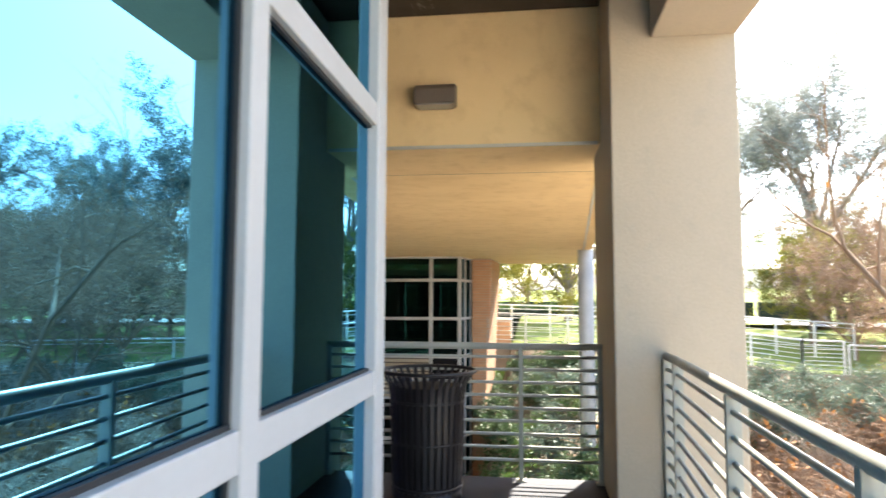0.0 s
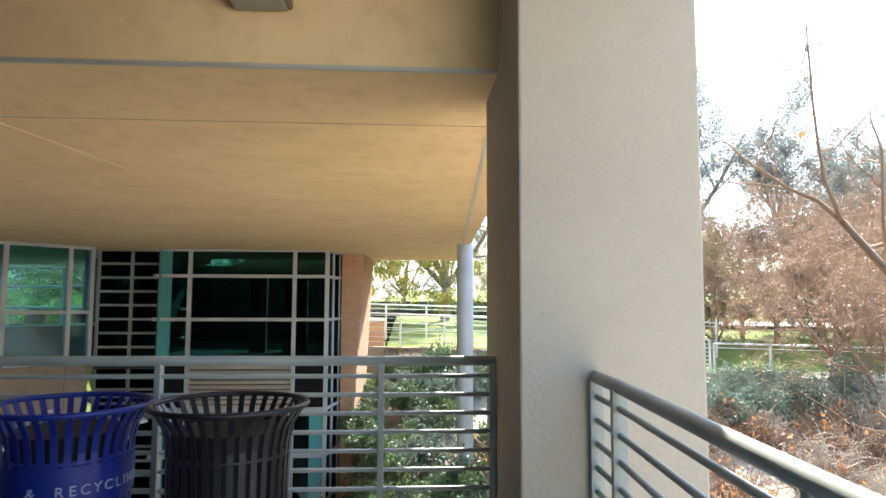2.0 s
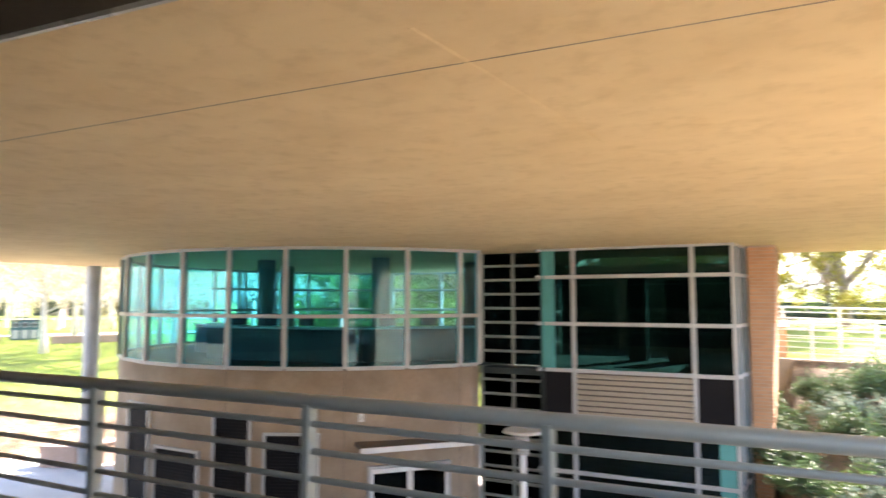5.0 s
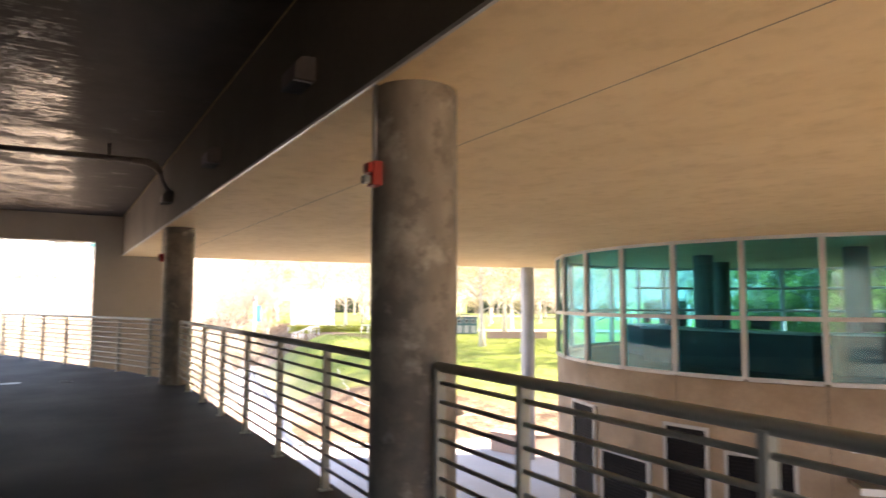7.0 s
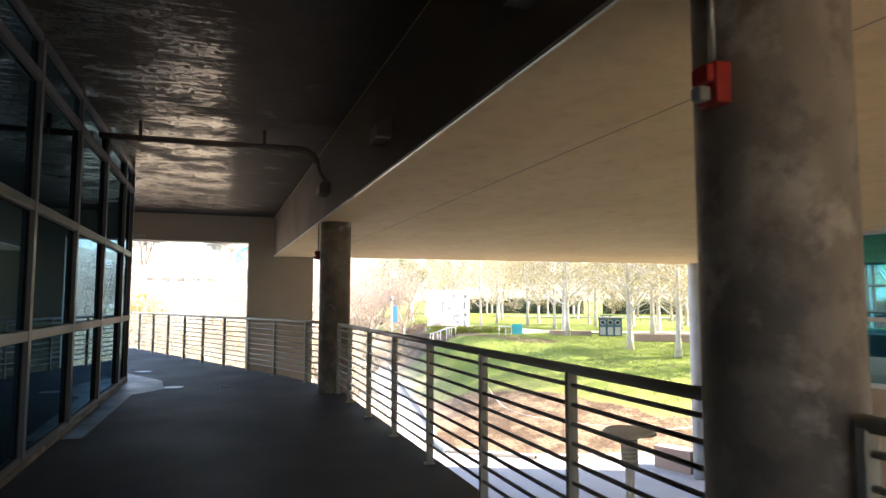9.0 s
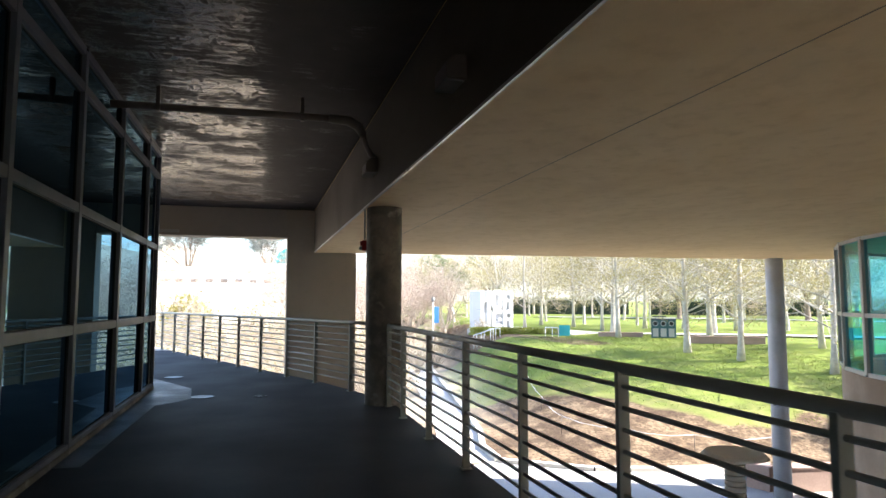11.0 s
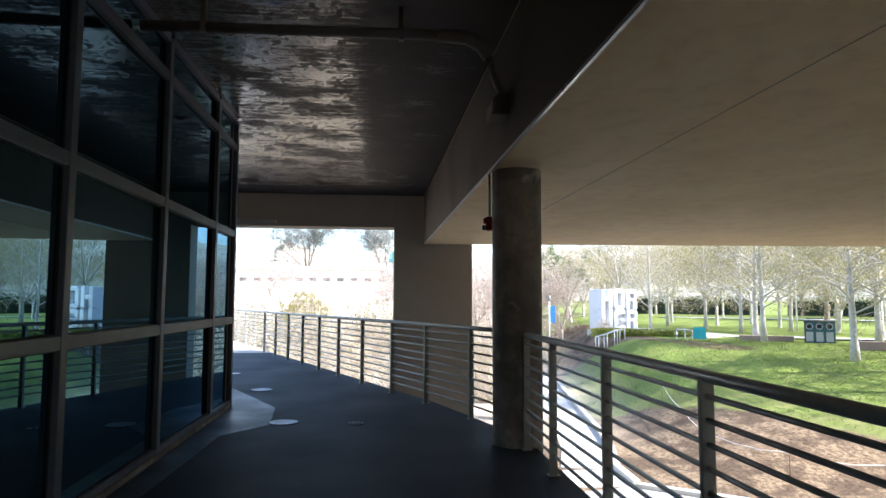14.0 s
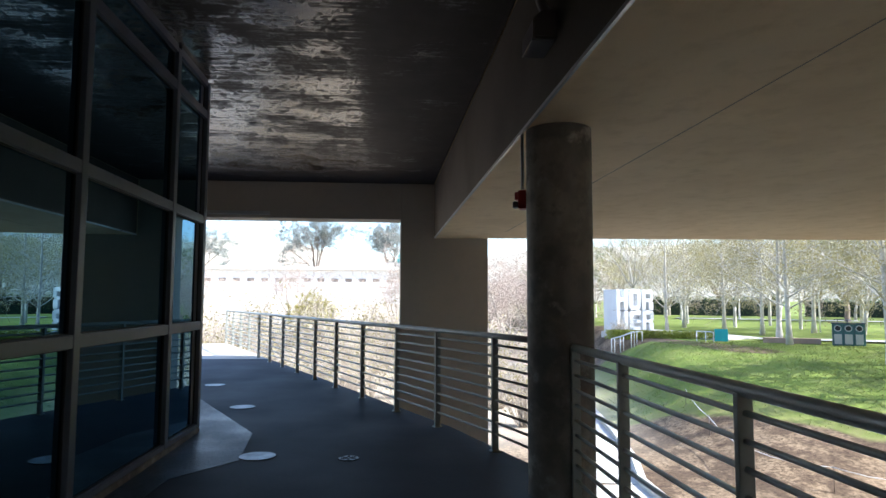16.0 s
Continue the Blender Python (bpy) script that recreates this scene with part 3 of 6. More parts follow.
# ---- round columns ----
def column(x, y, z0, z1, r, mat, label, group="columns under the soffit"):
    bm = B()
    tube(bm, [(x, y, z0), (x, y, z1 - 0.03), (x, y, z1)], [r, r, r - 0.006], 48)
    return solid("round_column", bm, mat, label, "column", group)


column(-6.22, 6.05, LOW, SOF + 0.02, 0.25, CONCRETE, "stained cast-concrete round column with a red alarm")
column(-14.65, 5.93, LOW, SOF + 0.02, 0.24, CONCRETE, "dark stained concrete round column at the railing's bend")
column(-21.6, 18.75, LOW, SOF + 0.02, 0.24, COLPAINT, "slim grey concrete column standing in the plaza")
column(1.57, 16.6, LOW, SOF + 0.02, 0.18, COLPAINT, "slim grey concrete column rising from the shrubs")


# ---- railings ----
def railing(points, posts, label, mat=RAIL, height=1.07, rods=9, step=0.1, name="railing", base=0.0, rod_r=0.0125, top_r=0.027):
    """points: the line of the rail; posts: places of the posts."""
    ob = thing(name, label, "railing", "railings of the walkway")
    part("top_rail", tube(B(), [(x, y, base + height - top_r) for x, y in points], top_r, 14), mat, ob)
    for i in range(rods):
        z = base + height - 0.11 - step * i
        part("rod", tube(B(), [(x, y, z) for x, y in points], rod_r, 8), mat, ob)
    for n, (x, y) in enumerate(posts):
        a, b = Vector((*posts[max(n - 1, 0)], 0)), Vector((*posts[min(n + 1, len(posts) - 1)], 0))
        way = (b - a).normalized()
        turn = math.degrees(math.atan2(way.y, way.x))
        bm = box(B(), -0.016, 0.016, -0.030, 0.030, 0, height - top_r - 0.01, 0.003)
        box(bm, -0.035, 0.035, -0.045, 0.045, 0.0, 0.012, 0.002)
        bm.transform(pose(x, y, base, 0, 0, turn))
        part("post", bm, mat, ob)
    return ob


RA = [-5.93, -5.2, -4.05, -2.87, -1.95, -1.0, 0.19, 0.80]
railing([(x, 6.06) for x in (-5.95, 0.82)], [(x, 6.06) for x in RA], "grey-green painted steel railing from the concrete column to the pillar")
RB = [-6.52, -7.55, -8.74, -9.93, -11.12, -12.31, -13.5, -14.38]
railing([(-6.49, rail_y(-6.5)), (-14.40, rail_y(-14.4))], [(x, rail_y(x)) for x in RB], "dark backlit steel railing between two concrete columns")
RC = [(-14.95, 5.97), (-15.95, 5.66), (-17.12, 5.22), (-18.15, 4.79), (-19.27, 4.32), (-20.38, 3.86), (-21.48, 3.41), (-22.57, 2.96), (-23.65, 2.51), (-24.75, 2.05), (-25.85, 1.59), (-26.95, 1.13), (-28.05, 0.67), (-29.2, 0.2), (-30.3, -0.26)]
railing(RC, RC, "long steel railing bending away along the walkway")
RR = [(1.15, 5.27), (1.145, 4.95), (1.07, 3.62), (1.02, 2.45), (1.0, 1.2), (1.0, 0.0), (1.0, -1.2), (1.0, -2.4), (1.0, -3.6), (1.0, -4.8), (1.0, -6.0)]
railing(RR, RR, "sunlit pale painted steel railing meeting the stucco pillar")

# ---- ground ----
def smooth(a, b, v):
    t = min(1.0, max(0.0, (v - a) / (b - a)))
    return t * t * (3 - 2 * t)


def lawn_in(x, y):
    """How far inside the western lawn a place lies, in metres."""
    return min(-25.0 - x, y - (12.8 + 0.19 * max(0.0, -28.5 - x)), (-25.2 - x) * 0.55 + (y - 12.6) * 0.83)


def height(x, y):
    z = LOW
    if x < -24:
        s = (-(x + 26.0)) * 0.75 + (y - 13.5) * 0.66
        rise = LOW + 3.05 * smooth(-3.0, 25.0, s) + max(0.0, s - 24) * 0.004
        z = LOW + (rise - LOW) * smooth(0.0, 5.0, lawn_in(x, y))
        z += smooth(-60, -160, x) * 5.0 * (1 - smooth(12, 22, y))
    if x > -1.6:
        edge = -0.15 - 0.8 * smooth(2.0, 9.5, x)
        line = 23.8 - 0.45 * max(0.0, x - 9.5)
        if y < line:
            slope = 0.30 if x < 4 else 0.30 - 0.19 * smooth(4, 8, x)
            east = max(LOW, edge - 0.45 - slope * (line - y))
        else:
            east = edge + 0.5 * smooth(0, 14, y - line) + 0.02 * max(0, y - line - 14)
        z = LOW + (east - LOW) * smooth(-1.6, -0.5, x)
    if y > 30 and -24 <= x <= -1.6:
        z = LOW + (3.2 + 0.01 * (y - 30)) * smooth(30, 44, y)
    return z


def axis(a, b, step, far):
    inner = list(np.arange(a, b + 0.01, step))
    out, d = [], step
    lo, hi = a, b
    while hi < far:
        d *= 1.35
        hi += d
        lo -= d
        inner = [lo] + inner + [hi]
    return inner


xs, ys = axis(-70, 32, 0.8, 2500), axis(-8, 56, 0.8, 2500)
verts, cover = [], []
for y in ys:
    for x in xs:
        d = lawn_in(x, y)
        z = height(x, y) + 0.05 * noise.noise((x * 0.5, y * 0.5, 0)) * smooth(1.0, 3.0, d)
        verts.append((x, y, z))
        turf = min(d + 0.3, -0.527 * (x + 37) + 0.85 * (y - 16.4) - 0.1, -27.9 - x)
        bare = 1.0 - smooth(-1.2, 1.4, turf + 1.2 * noise.noise((x * 0.35, y * 0.35, 3)))
        f = min(1.0, max(0.0, ((x + 58) * 13.5 + (y - 20.6) * 4.3) / 200.7))
        bare = max(bare, 1.0 - smooth(0.7, 1.7, math.hypot(x + 58 - 13.5 * f, y - 20.6 - 4.3 * f)))
        if x < -56 and y < 27 and d < 9:
            bare = max(bare, 0.7)
        straw = (1 - smooth(0.0, 5.0, turf)) * 0.22
        if x > -24:
            straw = 0.0
            # tan bank soil, lightened further to bounce sunlight up to the soffit
            bank_bounce = 0.85 * smooth(-1.0, 1.5, x) * (1 - smooth(22.0, 24.0, y))
            bare = 1.0 if y < 24 + (0 if x < 9 else -0.45 * (x - 9.5)) else 0.0
        # brown western ground paled: its blown-out glare is put into the colour
        lightened_soil = 0.75 * smooth(-30, -42, x) * (1 - smooth(-1.0, 3.0, d)) * (0.75 + 0.5 * noise.noise((x * 0.2, y * 0.2, 7)))
        lightened_soil = bank_bounce * (0.8 + 0.5 * noise.noise((x * 0.6, y * 0.6, 9))) if x > -24 else lightened_soil
        cover.append((bare, min(1.0, max(0.0, lightened_soil)), straw, 1))
nx = len(xs)
faces = [(j * nx + i, j * nx + i + 1, (j + 1) * nx + i + 1, (j + 1) * nx + i) for j in range(len(ys) - 1) for i in range(nx - 1)]
me = bpy.data.meshes.new("ground")
me.from_pydata(verts, [], faces)
layer = me.color_attributes.new("cover", "FLOAT_COLOR", "POINT")
layer.data.foreach_set("color", np.array(cover, dtype=np.float32).ravel())
me.polygons.foreach_set("use_smooth", [True] * len(faces))
me.materials.append(GROUND)
tagged(new("ground", me), "sloping lawn with bark mulch at its foot and dry soil", "ground", kind="structure")

# plaza paving, the curved path and its kerb
bm = B()
prism(bm, [(-24.6, 20.5), (-24.9, 17.3), (-25.6, 14.9), (-27.6, 12.3), (-26.6, 8.0), (-26.0, -6.0), (-1.2, -6.0), (-1.2, 20.0), (-6.0, 30.0), (-22.0, 30.0)], LOW - 0.2, LOW + 0.03)
setting("pavement", bm, PLAZA, "pale sunlit concrete plaza under the walkway", "pavement")
PATH_LINE = [(-27.6, 12.2), (-29.5, 12.3), (-32.2, 13.1), (-36.8, 14.0), (-43.0, 15.0), (-50.0, 16.2), (-58.0, 17.6)]


def ribbon(bm, line, near, far, z0, z1):
    """A strip along a line, from near to far metres to its left, between two heights over the ground's foot."""
    for (ax, ay), (bx, by) in zip(line, line[1:]):
        w = Vector((bx - ax, by - ay, 0)).normalized()
        s = Vector((w.y, -w.x, 0))
        prism(bm, [(ax + s.x * near, ay + s.y * near), (bx + s.x * near, by + s.y * near), (bx + s.x * far, by + s.y * far), (ax + s.x * far, ay + s.y * far)], z0, z1)
    return bm


bm = ribbon(B(), PATH_LINE, -1.7, 0.0, LOW - 0.2, LOW + 0.034)
setting("pavement_path", bm, KERB, "white concrete path curving along the foot of the lawn", "path")
bm = ribbon(B(), PATH_LINE, 0.0, 0.22, LOW - 0.2, LOW + 0.22)
setting("trim_kerb", bm, KERB, "pale concrete kerb of the curved path", "kerb")
for n, line in enumerate(([(-24.6, 20.4), (-25.0, 17.4), (-25.7, 15.0), (-27.6, 12.4)],)):
    bm = ribbon(B(), line, -0.25, 0.0, LOW - 0.2, LOW + 0.16)
    setting("trim_kerb_plaza", bm, KERB, "pale kerb between plaza and mulch", "kerb")


# ---- the curved glass room and the bay of the next building ----
DX, DY, DR = -12.9, 21.5, 6.65


def on_drum(a, r=DR):
    return DX + r * math.cos(a), DY + r * math.sin(a)


marks = [(-15.9, 15.4), (-14.5, 15.0), (-13.15, 14.86), (-11.83, 14.93), (-10.52, 15.24), (-9.38, 15.9), (-8.27, 16.68), (-7.33, 17.6), (-7.12, 18.1)]
angles = [math.atan2(y - DY, x - DX) for x, y in marks]
step = (angles[-2] - angles[0]) / 7
west = [angles[0] - step * i for i in range(1, 12)][::-1]
ring = west + angles
drum = thing("window_drum", "curved band of blue-green windows in pale frames", "window", kind="structure")
GZ = [-0.03, 1.10, 2.60]
for n, a in enumerate(ring):
    x, y = on_drum(a)
    bm = box(B(), -0.05, 0.05, -0.06, 0.06, GZ[0], SOF, 0.004)
    bm.transform(pose(x, y, 0, 0, 0, math.degrees(a) + 90))
    part("mullion", bm, ALU, drum)
    if n + 1 < len(ring):
        ax, ay = on_drum(a)
        bx, by = on_drum(ring[n + 1])
        w = Vector((bx - ax, by - ay, 0))
        put = pose((ax + bx) / 2, (ay + by) / 2, 0, 0, 0, math.degrees(math.atan2(w.y, w.x)))
        half = w.length / 2 - 0.045
        for z in GZ:
            bm = box(B(), -half, half, -0.05, 0.05, z - 0.04, z + 0.04, 0.004)
            bm.transform(put)
            part("transom", bm, ALU, drum)
        for z0, z1 in zip(GZ, GZ[1:]):
            bm = box(B(), -half - 0.005, half + 0.005, -0.006, 0.006, z0 + 0.035, z1 - 0.035)
            bm.transform(put)
            p = part("pane", bm, CLEARTEAL, drum)
            p.visible_shadow = False
# the drum's wall below, its room and its far windows
bm = B()
outline = [on_drum(a, DR + 0.02) for a in np.linspace(ring[0], ring[-1], 90)]
inner = [on_drum(a, DR - 0.3) for a in np.linspace(ring[0], ring[-1], 90)][::-1]
prism(bm, outline + inner, LOW, -0.08)
for f in bm.faces:
    f.smooth = abs(f.normal.z) < 0.5
setting("wall_drum", bm, WALLCON, "curved tan-brown concrete wall under the windows", "wall")
bm = B()
for a in angles[1::2]:
    x, y = on_drum(a, DR + 0.021)
    j = box(B(), -0.006, 0.006, -0.002, 0.01, LOW, -0.1)
    j.transform(pose(x, y, 0, 0, 0, math.degrees(a) + 90))
    tmp = bpy.data.meshes.new("joint")
    j.to_mesh(tmp)
    j.free()
    bm.from_mesh(tmp)
    bpy.data.meshes.remove(tmp)
setting("trim_drum_joint", bm, BRONZE, "thin upright joints in the curved concrete wall", "joint")
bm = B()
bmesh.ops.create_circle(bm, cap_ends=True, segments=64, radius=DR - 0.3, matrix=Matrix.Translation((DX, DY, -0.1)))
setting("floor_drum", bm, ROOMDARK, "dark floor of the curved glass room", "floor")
bm = B()
for i in range(9):
    a = math.pi * (0.08 + 0.84 * i / 8)
    x, y = on_drum(a, DR - 0.15)
    box(bm, x - 0.06, x + 0.06, y - 0.06, y + 0.06, -0.1, SOF)
for z in (0.25, 1.1, 1.9, 2.6):
    pts = [(*on_drum(a, DR - 0.15), z) for a in np.linspace(0.05, math.pi - 0.05, 24)]
    tube(bm, pts, 0.05, 6)
setting("window_drum_back", bm, ALU, "frames of the curved room's far windows", "window")
bm = B()
for x, y in ((-14.2, 18.9), (-10.6, 19.4), (-9.2, 22.5), (-15.8, 21.8)):
    cylinder(bm, x, y, -0.1, SOF, 0.25, 24)
setting("wall_drum_columns", bm, ROOM, "round columns inside the curved room", "column")
# low counters inside the curved room
for x, y, l, a in ((-12.6, 17.6, 4.2, 4), (-9.2, 19.3, 3.4, 40), (-15.6, 18.6, 2.6, -25)):
    bm = box(B(), -l / 2, l / 2, -0.35, 0.35, 0, 0.82, 0.01)
    ob = thing("counter", "long dark reading counter with a pale top", "counter", "counters in the curved room", pose(x, y, -0.1, 0, 0, a))
    part("body", bm, ROOMDARK, ob)
    part("worktop", box(B(), -l / 2 - 0.05, l / 2 + 0.05, -0.4, 0.4, 0.82, 0.86, 0.008), ALU, ob, "pale edged top")
    for k in range(3):
        part("monitor", box(B(), -l / 2 + 0.5 + k * 1.1, -l / 2 + 0.95 + k * 1.1, -0.03, 0.03, 0.9, 1.2, 0.01), GASKET, ob, "small dark screen")


def drum_at(x):
    return -math.acos(max(-1, min(1, (x - DX) / DR)))


def drum_panel(x0, x1, z0, z1, name, label, category):
    """A framed opening set on the curved wall, clear of its bulge."""
    a0, a1 = drum_at(x0), drum_at(x1)
    ax, ay = on_drum(a0, DR + 0.02)
    bx, by = on_drum(a1, DR + 0.02)
    w = Vector((bx - ax, by - ay, 0))
    h = w.length / 2
    bulge = (DR + 0.02) * (1 - math.cos((a1 - a0) / 2))
    ob = thing(name, label, category, "doors and vents of the curved wall", pose((ax + bx) / 2, (ay + by) / 2, 0, 0, 0, math.degrees(math.atan2(w.y, w.x))))
    for nm, x_0, x_1, z_0, z_1 in (("jamb", -h, -h + 0.06, z0, z1), ("jamb", h - 0.06, h, z0, z1), ("head", -h + 0.06, h - 0.06, z1 - 0.06, z1)):
        part(nm, box(B(), x_0, x_1, -bulge - 0.05, 0.12, z_0, z_1, 0.004), ALU, ob, "pale metal frame")
    return ob, h, -bulge


for x0, x1, z1 in ((-15.2, -14.12, -0.98), (-13.9, -12.45, -1.86), (-12.12, -11.2, -1.01), (-10.93, -9.8, -1.38)):
    ob, h, f = drum_panel(x0, x1, LOW + 0.03, z1, "service_door", "tall black louvred door in a pale metal frame", "door")
    leaf = part("leaf", box(B(), -h + 0.06, h - 0.06, f - 0.01, 0.1, LOW + 0.03, z1 - 0.06), DOORBLACK, ob)
    bm = B()
    z = LOW + 0.1
    while z < z1 - 0.12:
        box(bm, -h + 0.09, h - 0.09, f - 0.025, f - 0.008, z, z + 0.035)
        z += 0.07
    part("louvre", bm, DOORBLACK, leaf, "close black louvre blades")
# double glass door with a canopy
dd, h, f = drum_panel(-8.95, -7.62, LOW + 0.03, -2.1, "glass_door", "white-framed double glass door under a flat canopy", "door")
for k in (-1, 1):
    mid = k * (h - 0.06) / 2
    half = (h - 0.06) / 2 - 0.005
    part("pane", box(B(), mid - half + 0.06, mid + half - 0.06, f - 0.02, f - 0.008, LOW + 0.3, -2.26), STAIRGLASS, dd)
    for x_0, x_1 in ((mid - half, mid - half + 0.06), (mid + half - 0.06, mid + half)):
        part("door_stile", box(B(), x_0, x_1, f - 0.035, f, LOW + 0.03, -2.17, 0.004), WHITE, dd)
    for z_0, z_1 in ((LOW + 0.03, LOW + 0.3), (-2.26, -2.17)):
        part("door_rail", box(B(), mid - half + 0.06, mid + half - 0.06, f - 0.034, f, z_0, z_1, 0.004), WHITE, dd)
    part("handle", tube(B(), [(k * 0.1, f - 0.07, LOW + 0.95), (k * 0.1, f - 0.07, LOW + 1.35)], 0.012, 8), STEEL, dd, "steel pull handle")
part("backing", box(B(), -h + 0.06, h - 0.06, f + 0.0, 0.1, LOW + 0.03, -2.16), GASKET, dd)
canopy = thing("door_canopy", "flat brown canopy with a pale front edge over the double door", "canopy", m=pose(*on_drum(drum_at(-8.2), DR - 0.05), 0, 0, 0, math.degrees(drum_at(-8.2)) + 90))
part("slab", box(B(), -1.25, 1.2, -0.60, 0.3, -1.66, -1.58, 0.008), FASCIA, canopy)
part("fascia", box(B(), -1.28, 1.23, -0.63, -0.602, -1.70, -1.59, 0.004), WHITE, canopy, "pale metal front edge")
part("soffit_panel", box(B(), -1.2, 1.15, -0.6, 0.2, -1.69, -1.664), KERB, canopy)
# small wall plates
for x, z in ((-9.06, -1.08), (-7.62, -1.14)):
    a = drum_at(x)
    sp = thing("wall_plate", "small pale electrical plate on the curved wall", "plate", "plates on the curved wall", pose(*on_drum(a, DR + 0.03), z, 0, 0, math.degrees(a) + 90))
    part("plate", box(B(), -0.06, 0.06, -0.02, 0.02, -0.085, 0.085, 0.006), WHITE, sp)
    part("knockout", box(B(), -0.02, 0.02, -0.026, -0.02, -0.03, 0.03, 0.002), KERB, sp)

# rectangular bay
BY = 18.5
BX = [-5.72, -5.0, -2.47, -1.68]
BZ = [-4.15, -3.45, -2.35, -1.24, -0.12, 0.92, 1.98, 2.62]
bay = thing("window_bay", "tall bay of dark green glass in pale frames", "window", kind="structure")
for x in BX[1:]:
    part("mullion", box(B(), x - 0.045, x + 0.045, BY - 0.03, BY + 0.12, LOW, SOF, 0.004), ALU, bay)
for a, b in zip(BX, BX[1:]):
    for z in BZ:
        part("transom", box(B(), a + 0.045, b - 0.045, BY - 0.02, BY + 0.1, z - 0.04, z + 0.04, 0.004), ALU, bay)
    for z0, z1 in zip(BZ, BZ[1:]):
        if (a, z0) == (-5.0, -1.24):
            for k in range(9):
                bm = box(B(), a + 0.05, b - 0.05, -0.10, 0.0, -0.010, 0.010)
                bm.transform(pose(0, BY + 0.05, z0 + 0.09 + 0.118 * k, 38, 0, 0))
                part("louvre_slat", bm, STUCCO, bay, "tan metal louvre slat")
            part("louvre_back", box(B(), a + 0.04, b - 0.04, BY + 0.09, BY + 0.11, z0 + 0.04, z1 - 0.04), BRONZE, bay)
            continue
        p = part("pane", box(B(), a + 0.04, b - 0.04, BY + 0.04, BY + 0.052, z0 + 0.035, z1 - 0.035), DOORBLACK if z0 == -1.24 else BAYGLASS, bay)
        p.visible_shadow = False
for z in BZ[1:]:
    part("sill", box(B(), -5.85, -5.765, BY - 0.05, BY + 0.1, z - 0.04, z + 0.04, 0.004), ALU, bay)
part("edge_panel", box(B(), -5.74, -5.44, BY + 0.005, BY + 0.03, -0.08, SOF - 0.01), TEALFIN, bay, "teal glass fin")
part("edge_panel", box(B(), -5.70, -5.5, BY + 0.005, BY + 0.03, LOW, -1.3), TEALFIN, bay, "teal glass fin")
part("edge_panel", box(B(), -2.05, -1.74, BY + 0.005, BY + 0.03, LOW, -1.3), TEALFIN, bay, "teal glass fin")
# chamfered side of the bay
side = [Vector((-1.68, BY + 0.02, 0)), Vector((-1.60, 19.05, 0)), Vector((-1.50, 19.6, 0)), Vector((-1.42, 19.95, 0))]
for a, b in zip(side, side[1:]):
    w = b - a
    put = pose((a.x + b.x) / 2, (a.y + b.y) / 2, 0, 0, 0, math.degrees(math.atan2(w.y, w.x)))
    bm = box(B(), w.length / 2 - 0.04, w.length / 2 + 0.04, -0.04, 0.04, LOW, SOF, 0.004)
    bm.transform(put)
    part("mullion", bm, ALU, bay)
    for z in BZ:
        bm = box(B(), -w.length / 2, w.length / 2 - 0.04, -0.035, 0.035, z - 0.035, z + 0.035)
        bm.transform(put)
        part("transom", bm, ALU, bay)
    bm = box(B(), -w.length / 2, w.length / 2 - 0.04, -0.005, 0.005, LOW, SOF - 0.04)
    bm.transform(put)
    p = part("pane", bm, GLASS, bay)
    p.visible_shadow = False
# ladder-like window of the stair between drum and bay
stair = thing("window_stair", "tall recessed stair window with many thin crossbars", "window", kind="structure")
SX = [-7.55, -6.72, -5.86]
for x in SX:
    part("mullion", box(B(), x - 0.035, x + 0.035, 19.28, 19.38, LOW, SOF, 0.003), RAIL, stair)
for k in range(19):
    z = 2.31 - 0.352 * k
    for a, b in zip(SX, SX[1:]):
        part("transom", box(B(), a + 0.035, b - 0.035, 19.285, 19.37, z - 0.03, z + 0.03, 0.003), RAIL, stair)
for a, b in zip(SX, SX[1:]):
    p = part("pane", box(B(), a + 0.03, b - 0.03, 19.34, 19.35, LOW, SOF), STAIRGLASS, stair)
    p.visible_shadow = False
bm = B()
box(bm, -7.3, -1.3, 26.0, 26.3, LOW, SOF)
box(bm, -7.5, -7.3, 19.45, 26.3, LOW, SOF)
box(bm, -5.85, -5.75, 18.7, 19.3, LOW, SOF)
# added side wall, hidden by the pier, keeps sun off the bay's floor
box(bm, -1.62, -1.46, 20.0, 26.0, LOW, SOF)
setting("wall_bay_room", bm, ROOMDARK, "dark rear walls behind the glass bay, east one added against sun", "wall")
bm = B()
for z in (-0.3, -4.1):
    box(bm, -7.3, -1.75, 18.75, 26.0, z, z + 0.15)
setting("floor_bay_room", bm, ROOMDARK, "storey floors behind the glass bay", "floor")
bm = B()
box(bm, -4.4, -3.9, 22.0, 22.2, -0.15, 2.2)
box(bm, -3.4, -2.7, 22.0, 22.2, -0.15, 2.0)
setting("wall_bay_partition", bm, ROOM, "pale partitions deep in the glass bay", "wall")

# brick pier beside the bay, battered on its outer side
bm = B()
prism(bm, [(-1.42, 19.50), (-0.86, 19.48), (-0.72, 21.6), (-1.42, 21.6)], LOW, SOF)
for v in bm.verts:
    if v.co.x > -1.2:
        v.co.x += -0.05 * (SOF - v.co.z)
brick_wall = setting("wall_brick", bm, MORTAR, "battered orange brick pier beside the glass bay", "wall")

